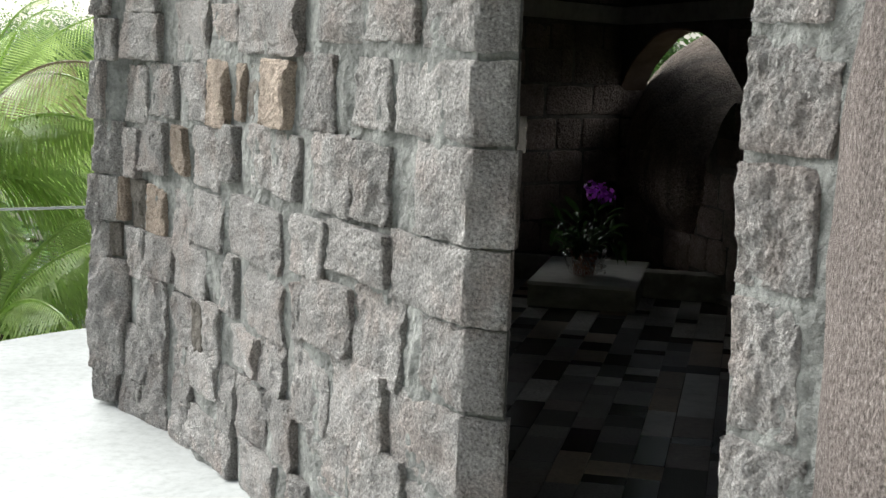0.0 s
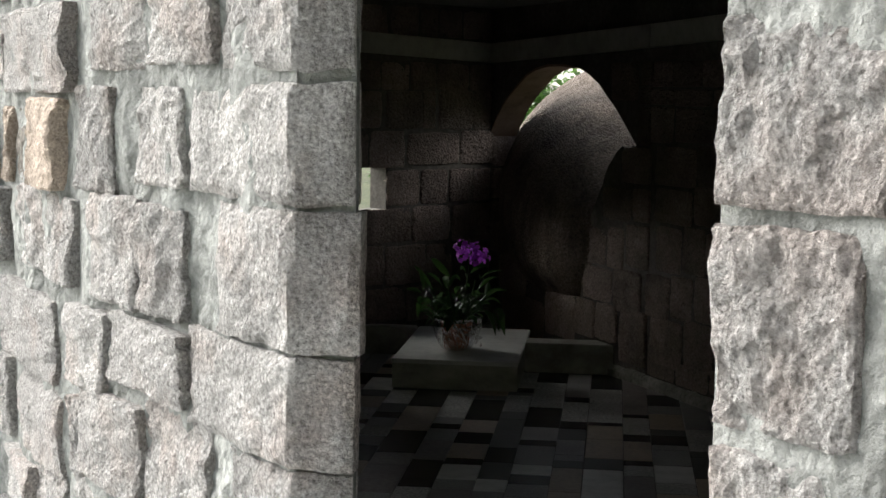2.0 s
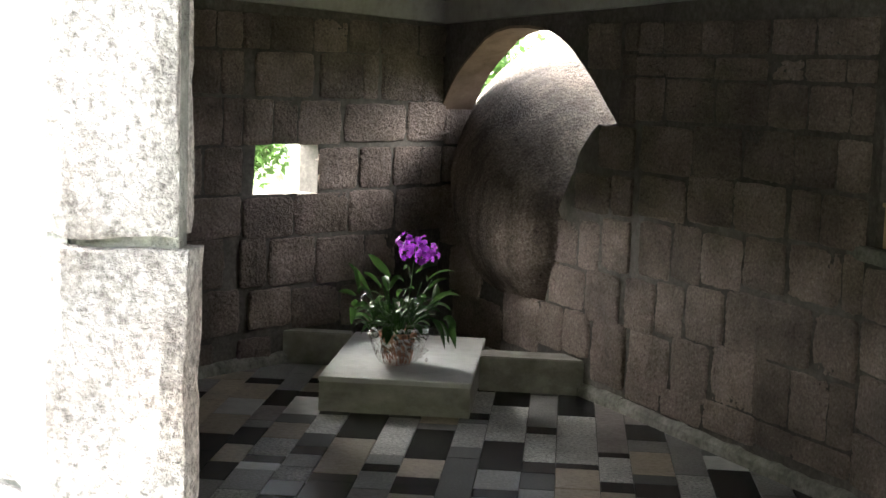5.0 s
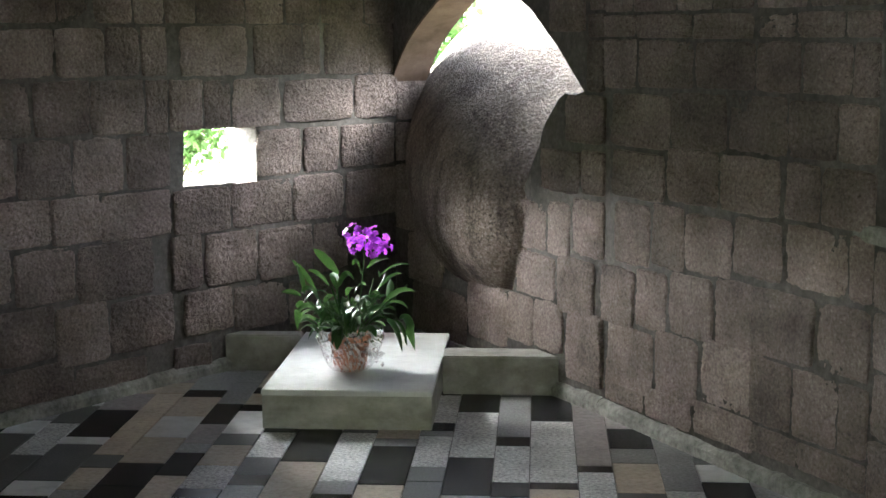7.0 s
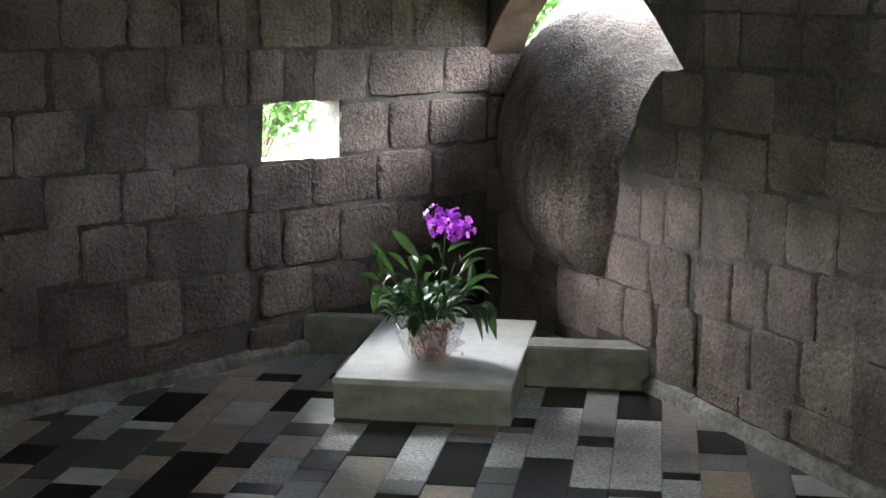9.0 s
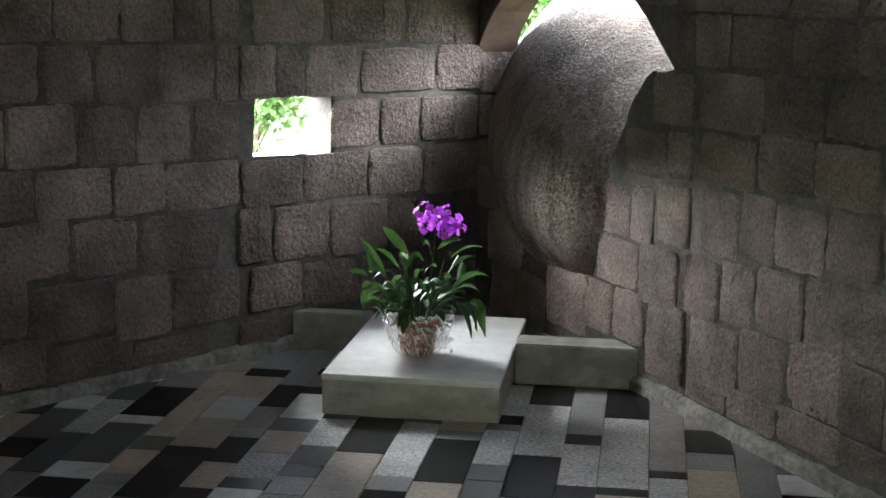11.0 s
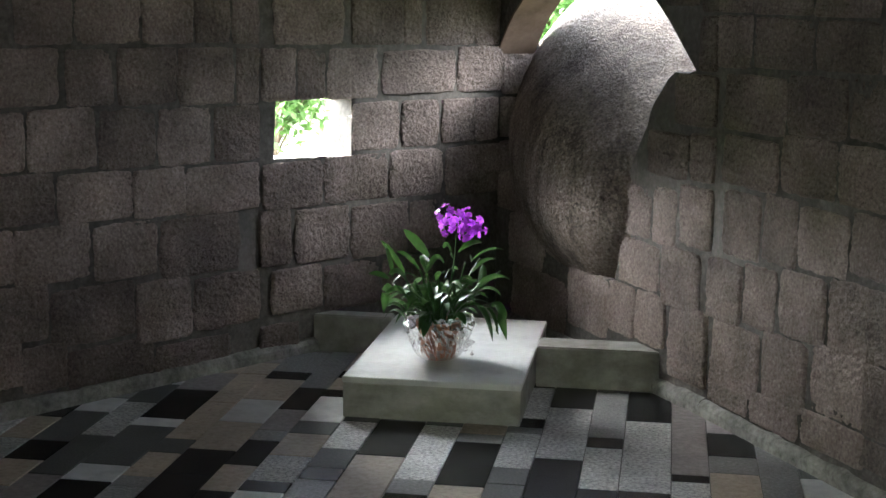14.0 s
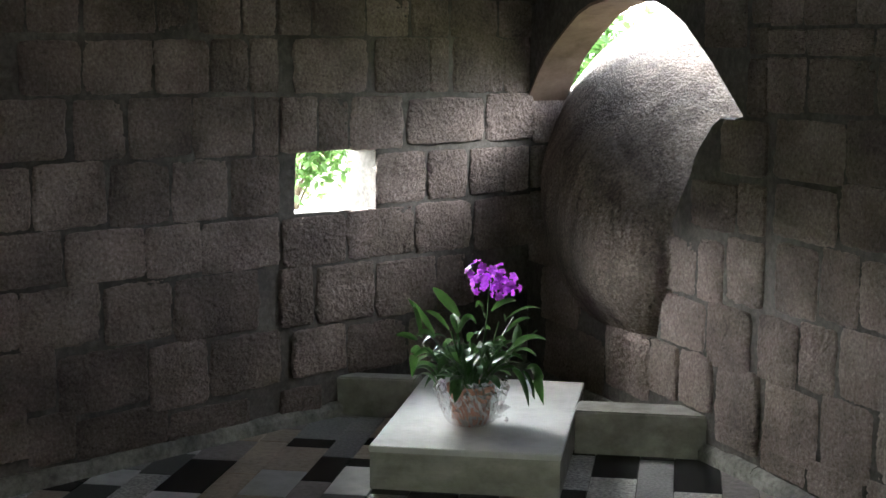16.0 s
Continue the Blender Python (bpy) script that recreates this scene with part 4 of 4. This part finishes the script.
# ---- wall stones ----
def lay_course(parent, faces, stones):
    for st in stones:
        i, s0, s1, z0, z1 = st[:5]
        kind = st[5] if len(st) > 5 else ""
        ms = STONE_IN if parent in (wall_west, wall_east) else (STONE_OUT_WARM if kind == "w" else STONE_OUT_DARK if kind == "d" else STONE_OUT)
        inn = ms is STONE_IN
        lay(parent, faces[i], s0, s1, z0, z1, (0.020 if inn else 0.042) + rnd.uniform(-0.004, 0.005) * (1 if inn else 3) - (0.022 if kind == "d" else 0), ms, rnd, 0.0 if inn else -0.012)


def courses(parent, face, s0, s1, zs, meshes, wmin=0.16, wmax=0.32, proud=0.018, gap=0.014):
    for z0, z1 in zip(zs, zs[1:]):
        s = s0
        while s < s1 - 0.03:
            w = rnd.uniform(wmin, wmax)
            b = s1 if s1 - (s + w) < 0.1 else s + w
            lay(parent, face, s, b, z0, z1, proud + rnd.uniform(-0.006, 0.008), meshes, rnd, gap)
            s = b


rnd = random.Random(31)
lay_course(wall_front, front_faces, [(0, 0.000, 0.136, 1.600, 1.721), (1, 0.000, 0.359, 1.618, 1.748), (0, 0.046, 0.188, 1.386, 1.574), (1, 0.000, 0.374, 1.401, 1.605), (2, 0.000, 0.493, 1.415, 1.657), (2, 0.538, 0.874, 1.505, 1.643), (3, 0.023, 0.835, 1.469, 1.688), (4, 0.187, 0.504, 1.524, 1.676), (4, 0.554, 0.892, 1.533, 1.672)])
lay_course(wall_front, front_faces, [(0, 0.013, 0.108, 1.106, 1.370), (1, 0.000, 0.251, 1.104, 1.363), (1, 0.277, 0.552, 1.148, 1.379), (2, 0.132, 0.480, 1.163, 1.395), (2, 0.503, 0.752, 1.156, 1.421, "w"), (3, 0.000, 0.108, 1.202, 1.414, "w"), (3, 0.116, 0.359, 1.214, 1.421, "d"), (3, 0.405, 0.737, 1.214, 1.445, "w"), (4, 0.047, 0.316, 1.230, 1.477), (4, 0.473, 0.731, 1.271, 1.476)])
lay_course(wall_front, front_faces, [(0, 0.013, 0.240, 0.839, 1.088), (1, 0.000, 0.151, 0.840, 1.066), (1, 0.164, 0.458, 0.884, 1.118), (2, 0.000, 0.218, 0.912, 1.114, "w"), (2, 0.296, 0.690, 0.892, 1.137), (2, 0.697, 0.876, 0.953, 1.169), (3, 0.222, 0.563, 0.976, 1.198), (3, 0.572, 0.835, 0.975, 1.190), (4, 0.151, 0.465, 0.974, 1.224), (4, 0.479, 0.730, 0.985, 1.218)])
lay_course(wall_front, front_faces, [(0, 0.005, 0.097, 0.606, 0.821), (0, 0.101, 0.220, 0.618, 0.819), (0, 0.229, 0.275, 0.626, 0.826, "w"), (1, 0.045, 0.200, 0.604, 0.830, "d"), (1, 0.228, 0.446, 0.605, 0.820, "w"), (2, 0.000, 0.288, 0.606, 0.831), (2, 0.297, 0.724, 0.644, 0.862), (3, 0.011, 0.675, 0.687, 0.905), (4, 0.000, 0.278, 0.742, 0.934), (4, 0.308, 0.744, 0.797, 0.952)])
lay_course(wall_front, front_faces, [(0, 0.000, 0.148, 0.412, 0.592), (0, 0.152, 0.226, 0.446, 0.598, "d"), (1, 0.000, 0.204, 0.363, 0.593), (1, 0.237, 0.543, 0.401, 0.596), (2, 0.000, 0.494, 0.393, 0.622), (2, 0.675, 0.876, 0.406, 0.650), (3, 0.217, 0.699, 0.437, 0.676), (4, 0.000, 0.104, 0.508, 0.693)])
lay_course(wall_front, front_faces, [(0, 0.000, 0.275, 0.119, 0.423), (1, 0.167, 0.454, 0.103, 0.385), (2, 0.000, 0.323, 0.100, 0.366), (2, 0.331, 0.447, 0.161, 0.383, "d"), (2, 0.464, 0.700, 0.161, 0.406), (4, 0.104, 0.493, 0.530, 0.748), (4, 0.511, 0.839, 0.497, 0.773)])
lay_course(wall_front, front_faces, [(0, 0.000, 0.253, -0.135, 0.148), (1, 0.000, 0.231, -0.129, 0.118), (1, 0.238, 0.459, -0.145, 0.131), (2, 0.000, 0.271, -0.134, 0.111), (2, 0.287, 0.645, 0.005, 0.208), (3, 0.057, 0.391, 0.249, 0.394), (3, 0.386, 0.708, 0.242, 0.438), (4, 0.000, 0.310, 0.218, 0.500), (4, 0.362, 0.758, 0.252, 0.525)])
lay_course(wall_front, front_faces, [(0, 0.057, 0.208, -0.277, -0.099), (1, 0.000, 0.186, -0.313, -0.124), (1, 0.195, 0.463, -0.314, -0.117), (2, 0.000, 0.235, -0.309, -0.120), (2, 0.237, 0.649, -0.269, -0.085), (2, 0.697, 0.876, -0.086, 0.182), (3, 0.125, 0.468, -0.042, 0.209), (3, 0.528, 0.835, 0.002, 0.246), (4, 0.159, 0.545, 0.042, 0.250), (4, 0.561, 0.887, 0.107, 0.294)])
lay_course(wall_front, front_faces, [(2, 0.676, 0.876, -0.254, -0.103), (3, 0.174, 0.650, -0.226, -0.026), (4, 0.000, 0.151, -0.155, 0.008)])
lay_course(wall_west, left_faces, [(1, 0.858, 1.088, 1.296, 1.473), (1, 0.563, 0.849, 1.294, 1.476), (1, 0.325, 0.559, 1.291, 1.479), (1, 0.138, 0.317, 1.288, 1.482), (1, 0.000, 0.132, 1.285, 1.484), (0, 0.963, 1.325, 1.279, 1.487), (0, 0.621, 0.916, 1.275, 1.492), (0, 0.510, 0.618, 1.273, 1.495), (0, 0.186, 0.486, 1.267, 1.498), (0, 0.015, 0.178, 1.264, 1.501)])
lay_course(wall_west, left_faces, [(1, 0.923, 1.215, 1.085, 1.284), (1, 0.688, 0.891, 1.076, 1.279), (1, 0.404, 0.674, 1.069, 1.280), (1, 0.130, 0.399, 1.057, 1.275), (1, 0.000, 0.113, 1.051, 1.268), (0, 1.215, 1.384, 1.054, 1.266), (0, 1.057, 1.203, 1.057, 1.263), (0, 0.766, 1.045, 1.048, 1.265), (0, 0.307, 0.743, 1.061, 1.248), (0, 0.000, 0.289, 1.055, 1.260)])
lay_course(wall_west, left_faces, [(1, 1.067, 1.215, 0.865, 1.066), (1, 0.771, 1.055, 0.855, 1.073), (1, 0.506, 0.761, 0.841, 1.060), (1, 0.246, 0.498, 0.834, 1.053), (1, 0.000, 0.226, 0.830, 1.048), (0, 0.643, 0.903, 0.828, 1.034), (0, 0.399, 0.633, 0.824, 1.031), (0, 0.174, 0.385, 0.831, 1.030), (0, 0.017, 0.168, 0.830, 1.028)])
lay_course(wall_west, left_faces, [(1, 0.955, 1.211, 0.675, 0.852), (1, 0.615, 0.941, 0.659, 0.838), (1, 0.376, 0.615, 0.647, 0.830), (1, 0.007, 0.370, 0.633, 0.820), (0, 1.073, 1.382, 0.617, 0.808), (0, 0.707, 1.064, 0.615, 0.814), (0, 0.366, 0.700, 0.605, 0.816), (0, 0.000, 0.356, 0.590, 0.812)])
lay_course(wall_west, left_faces, [(1, 1.125, 1.215, 0.479, 0.664), (1, 0.806, 1.124, 0.456, 0.662), (1, 0.508, 0.793, 0.434, 0.645), (1, 0.107, 0.498, 0.401, 0.631), (0, 1.239, 1.401, 0.389, 0.616), (0, 0.929, 1.222, 0.378, 0.606), (0, 0.586, 0.916, 0.365, 0.594), (0, 0.347, 0.573, 0.357, 0.588)])
lay_course(wall_west, left_faces, [(1, 0.989, 1.215, 0.260, 0.463), (1, 0.619, 0.984, 0.215, 0.424), (1, 0.350, 0.613, 0.169, 0.406), (1, 0.000, 0.341, 0.177, 0.388), (0, 1.074, 1.342, 0.183, 0.370), (0, 0.743, 1.064, 0.160, 0.358), (0, 0.415, 0.733, 0.140, 0.345)])
lay_course(wall_west, left_faces, [(1, 1.105, 1.215, 0.109, 0.265), (1, 0.921, 1.101, 0.071, 0.240), (1, 0.541, 0.916, 0.056, 0.197), (1, 0.157, 0.529, 0.044, 0.150), (0, 1.202, 1.401, 0.025, 0.143)])
lay_course(wall_east, right_faces, [(1, 0.000, 0.203, 1.438, 1.515), (1, 0.218, 0.552, 1.434, 1.515), (1, 0.567, 0.889, 1.431, 1.514)])
lay_course(wall_east, right_faces, [(1, 0.000, 0.215, 1.249, 1.427), (1, 0.230, 0.565, 1.260, 1.425), (1, 0.581, 0.902, 1.267, 1.421)])
lay_course(wall_east, right_faces, [(0, 1.550, 1.816, 1.033, 1.217), (1, 0.051, 0.434, 1.042, 1.233), (1, 0.448, 0.758, 1.056, 1.248), (1, 0.773, 1.073, 1.068, 1.256)])
lay_course(wall_east, right_faces, [(0, 1.366, 1.648, 0.827, 0.995), (0, 1.665, 1.816, 0.837, 1.005), (1, 0.066, 0.406, 0.854, 1.024), (1, 0.424, 0.725, 0.868, 1.055), (1, 0.742, 1.043, 0.869, 1.055)])
lay_course(wall_east, right_faces, [(0, 1.198, 1.406, 0.574, 0.771), (0, 1.423, 1.586, 0.571, 0.791), (0, 1.602, 1.816, 0.593, 0.817), (1, 0.089, 0.319, 0.608, 0.835), (1, 0.334, 0.532, 0.625, 0.852), (1, 0.548, 0.804, 0.639, 0.839), (1, 0.817, 1.064, 0.667, 0.856)])
lay_course(wall_east, right_faces, [(0, 1.181, 1.481, 0.379, 0.559), (0, 1.502, 1.757, 0.350, 0.576), (1, 0.000, 0.221, 0.366, 0.585), (1, 0.238, 0.432, 0.386, 0.600), (1, 0.448, 0.710, 0.400, 0.621), (1, 0.727, 0.991, 0.383, 0.640)])
lay_course(wall_east, right_faces, [(0, 0.214, 0.738, 0.050, 0.288), (0, 0.754, 1.097, 0.114, 0.362), (0, 1.113, 1.312, 0.164, 0.367), (0, 1.327, 1.541, 0.172, 0.373), (0, 1.558, 1.816, 0.146, 0.372), (1, 0.035, 0.347, 0.134, 0.371), (1, 0.364, 0.625, 0.163, 0.395), (1, 0.642, 0.930, 0.193, 0.420)])
lay_course(wall_east, right_faces, [(0, 1.568, 1.816, 0.088, 0.160), (1, 0.024, 0.289, 0.065, 0.162), (1, 0.316, 0.592, 0.065, 0.173), (1, 0.618, 0.941, 0.079, 0.193)])
lay_course(wall_east, right_faces, [(0, 0.171, 0.513, 0.286, 0.516), (0, 0.038, 0.334, 0.516, 0.703)])

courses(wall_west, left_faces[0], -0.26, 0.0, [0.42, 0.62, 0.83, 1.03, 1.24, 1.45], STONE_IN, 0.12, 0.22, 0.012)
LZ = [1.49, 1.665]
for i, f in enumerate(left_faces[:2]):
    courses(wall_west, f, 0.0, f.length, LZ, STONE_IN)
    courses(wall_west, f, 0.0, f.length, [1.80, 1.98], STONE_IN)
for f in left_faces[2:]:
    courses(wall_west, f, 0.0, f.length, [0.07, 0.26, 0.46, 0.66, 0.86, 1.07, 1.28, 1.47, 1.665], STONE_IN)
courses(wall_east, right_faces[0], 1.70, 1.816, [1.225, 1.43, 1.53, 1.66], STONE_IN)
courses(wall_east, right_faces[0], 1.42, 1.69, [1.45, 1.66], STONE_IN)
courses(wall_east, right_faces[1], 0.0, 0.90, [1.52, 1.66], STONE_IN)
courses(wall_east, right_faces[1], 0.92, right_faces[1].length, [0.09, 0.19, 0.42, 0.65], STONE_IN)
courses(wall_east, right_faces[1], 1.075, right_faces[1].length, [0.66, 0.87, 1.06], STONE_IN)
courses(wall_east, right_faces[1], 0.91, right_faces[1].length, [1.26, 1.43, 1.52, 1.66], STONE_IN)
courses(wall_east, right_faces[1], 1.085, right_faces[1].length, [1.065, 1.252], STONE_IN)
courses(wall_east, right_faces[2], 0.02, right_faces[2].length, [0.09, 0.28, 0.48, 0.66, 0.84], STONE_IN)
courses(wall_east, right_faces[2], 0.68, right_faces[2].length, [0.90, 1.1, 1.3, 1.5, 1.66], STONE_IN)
for f in front_faces:
    courses(wall_front, f, 0.0, f.length, [1.73, 1.93, 2.14, 2.36, 2.6, 2.82, 3.05, 3.28], STONE_OUT, 0.12, 0.26, 0.03)
courses(wall_front, front_faces[4], 0.25, front_faces[4].length, [-0.16, 0.02], STONE_OUT, 0.2, 0.3, 0.03)
# the jamb blocks, course by course, and the far jamb
def quoin(s0, s1, z0, z1, seed):
    """A corner block: its rough front and the rough cheek of the doorway meet in one chipped arris."""
    f = front_faces[4]
    rn = random.Random(seed)
    pf, pj = 0.026 + rn.uniform(-0.009, 0.010), 0.022 + rn.uniform(-0.006, 0.006)
    a, b = f.a + f.n * pf, JAMB.a + JAMB.n * pj
    k = (b - a).dot(JAMB.n) / f.u.dot(JAMB.n)
    corner = a + f.u * k
    nf, nj, nz = 13, 7, 12
    path = [(a + f.u * s0).lerp(corner, i / nf) for i in range(nf + 1)] + [corner.lerp(b + JAMB.u * s1, i / nj) for i in range(1, nj + 1)]
    m = len(path) - 1
    bm, g = bmesh.new(), {}
    for i, p in enumerate(path):
        nrm = f.n if i < nf else JAMB.n if i > nf else (f.n + JAMB.n).normalized()
        for j in range(nz + 1):
            z = z0 + (z1 - z0) * j / nz
            q = Vector((p.x * 9 + seed, p.y * 9, z * 9))
            d = 0.011 * noise.noise(q * 0.8) + 0.007 * noise.noise(q * 2.3) + 0.005 * noise.noise(q * 5.5)
            if i == nf:
                d = 0.006 * noise.noise(q * 3.0) - 0.003
            if j in (0, nz) or i in (0, m):
                d -= rn.uniform(0.004, 0.013)
            zz = z + (0.010 * noise.noise(Vector((p.x * 14, p.y * 14, seed))) if j in (0, nz) else 0)
            g[i, j] = bm.verts.new(p + nrm * d + Vector((0, 0, zz)))
    for i in range(m):
        for j in range(nz):
            bm.faces.new((g[i, j], g[i + 1, j], g[i + 1, j + 1], g[i, j + 1]))
    rim = [(i, 0) for i in range(m)] + [(m, j) for j in range(nz)] + [(i, nz) for i in range(m, 0, -1)] + [(0, j) for j in range(nz, 0, -1)]
    core = [bm.verts.new(g[p].co - (f.n if p[0] < nf else JAMB.n if p[0] > nf else (f.n + JAMB.n)) * 0.05) for p in rim]
    for p in range(len(rim)):
        q = (p + 1) % len(rim)
        bm.faces.new((g[rim[q]], g[rim[p]], core[p], core[q]))
    part("stone", bm, GRANITE, wall_front)


for s0, z0, z1 in ((0.86, 1.955, 2.19), (0.80, 1.705, 1.945), (0.917, 1.515, 1.690), (0.755, 1.266, 1.492), (0.892, 0.992, 1.256), (0.754, 0.772, 0.982), (0.956, 0.534, 0.764), (0.765, 0.272, 0.520), (0.90, 0.095, 0.262), (0.80, -0.12, 0.085)):
    quoin(s0, 0.115 + rnd.uniform(-0.010, 0.008), z0, z1, round(z0 * 100) + 7)
for z0, z1, w in ((1.84, 2.08, 0.23), (1.60, 1.83, 0.22), (1.345, 1.575, 0.25), (1.075, 1.325, 0.22), (0.775, 1.050, 0.20), (0.50, 0.755, 0.23), (0.24, 0.485, 0.22), (-0.02, 0.225, 0.21)):
    lay(wall_stub, STUB, 0.012, w + 0.01, z0, z1, 0.026, STONE_OUT, rnd, 0.0)

# ---- floor tiles, column by column ----
COLUMNS = [-1.24, -1.08, -0.96, -0.82, -0.70, -0.53, -0.415, -0.25, -0.138, 0.012, 0.14, 0.305, 0.438, 0.595, 0.718, 0.877, 1.0, 1.16, 1.28, 1.437, 1.56, 1.718, 1.84, 1.98, 2.10, 2.25]
KINDS = {"k": T_BLACK, "g": T_GREY, "s": T_SPECK, "b": T_BEIGE, "w": T_WHITE, "d": T_DARK, "m": T_MAUVE}
LAID = {}
LAID[2] = [("k", -0.671, -0.47), ("d", -0.465, -0.11), ("w", -0.105, 0.074)]
LAID[4] = [("k", -1.018, -0.829), ("w", -0.825, -0.673), ("w", -0.238, -0.144), ("k", -0.134, 0.245)]
LAID[5] = [("d", -0.517, -0.365), ("b", -0.354, 0.094)]
LAID[6] = [("k", -0.962, -0.716), ("w", -0.134, 0.161), ("b", 0.169, 0.463), ("k", 0.468, 0.577)]
LAID[7] = [("b", -0.845, -0.594), ("k", -0.583, -0.326), ("m", -0.210, 0.054), ("k", 0.066, 0.355), ("g", 0.359, 0.714)]
LAID[8] = [("w", -0.925, -0.830), ("d", -0.225, -0.074), ("w", -0.053, 0.250)]
LAID[9] = [("k", -0.688, -0.569), ("d", -0.567, -0.368), ("s", -0.36, -0.045)]
LAID[10] = [("k", -1.327, -1.019), ("b", -0.921, -0.413), ("k", -0.404, -0.009)]
LAID[11] = [("k", -1.728, -1.423), ("k", -0.861, -0.764), ("s", -0.629, -0.035)]
LAID[12] = [("w", -1.710, -1.476), ("b", -0.909, -0.659), ("k", -0.653, -0.208)]
LAID[13] = [("k", -1.266, -1.167), ("d", -1.152, -0.616), ("d", -0.616, -0.455), ("s", -0.452, -0.070), ("k", -0.003, 0.114), ("s", 0.122, 0.536)]
LAID[14] = [("k", -1.736, -1.592), ("w", -1.583, -1.435), ("k", -1.108, -1.004), ("k", -0.754, -0.332), ("s", -0.332, 0.276), ("k", 0.280, 0.561)]
LAID[15] = [("d", -1.461, -1.345), ("d", -0.973, -0.762), ("s", -0.613, -0.186), ("k", -0.180, -0.070), ("g", -0.070, 0.523)]
LAID[16] = [("k", -0.679, -0.607), ("s", -0.607, 0.159), ("k", 0.166, 0.551)]
LAID[17] = [("k", -1.377, -1.293), ("s", -0.826, -0.488), ("k", -0.482, -0.416), ("m", -0.407, 0.499)]
LAID[18] = [("w", -1.623, -1.350), ("k", -1.002, -0.824), ("b", -0.704, -0.377), ("g", -0.373, -0.201), ("k", -0.191, 0.060)]
LAID[19] = [("d", -1.531, -1.191), ("g", -0.677, 0.052)]
LAID[20] = [("k", -0.948, -0.573), ("w", -0.560, -0.379), ("d", -0.373, -0.126)]
LAID[21] = [("k", -1.531, -1.222)]
LAID[22] = [("k", -1.126, -0.706)]
tile_mesh = {}


def tile_of(m):
    if m not in tile_mesh:
        bm = bmesh.new()
        vs = [bm.verts.new(p) for p in ((-0.5, -0.5, -1), (0.5, -0.5, -1), (0.5, 0.5, -1), (-0.5, 0.5, -1), (-0.5, -0.5, -0.25), (0.5, -0.5, -0.25), (0.5, 0.5, -0.25), (-0.5, 0.5, -0.25),
                                        (-0.49, -0.49, 0), (0.49, -0.49, 0), (0.49, 0.49, 0), (-0.49, 0.49, 0))]
        bm.faces.new(vs[8:])
        for o in (0, 4):
            for k in range(4):
                bm.faces.new((vs[o + k], vs[o + (k + 1) % 4], vs[o + 4 + (k + 1) % 4], vs[o + 4 + k]))
        tile_mesh[m] = mesh_of("tile", bm, m)
    return tile_mesh[m]


ROOM2 = [(v.x, v.y) for v in room]


def tile(x0, x1, y0, y1, kind):
    ins = [inside(ROOM2, x, y) for x in (x0, x1) for y in (y0, y1)]
    if not (all(ins) if y0 < -1.5 and x0 < 1.4 else any(ins)):
        return
    ob = new("tile", tile_of(KINDS[kind]))
    ob.parent = floor_ob
    ob.matrix_basis = pose((x0 + x1) / 2, (y0 + y1) / 2, rnd.uniform(-0.0005, 0.0005)) @ Matrix.Diagonal((x1 - x0 - 0.003, y1 - y0 - 0.003, 0.010, 1))


def fill(x0, x1, y0, y1):
    y = y0
    while y < y1 - 0.02:
        L = rnd.choice((0.10, 0.18, 0.26, 0.34, 0.42))
        b = y1 if y1 - (y + L) < 0.07 else y + L
        tile(x0, x1, y, b, rnd.choice("gggsbbmmddwk" if b - y > 0.15 else "kdgk"))
        y = b


rnd = random.Random(8)
for i in range(len(COLUMNS) - 1):
    x0, x1 = COLUMNS[i], COLUMNS[i + 1]
    y = -4.9
    for kind, a, b in LAID.get(i, []):
        if a - y > 0.03:
            fill(x0, x1, y, a)
        else:
            a = max(y, a - 0.03) if a > y else y
        tile(x0, x1, a, b, kind)
        y = b
    fill(x0, x1, y, 0.60 if x0 > 0 else 1.1)
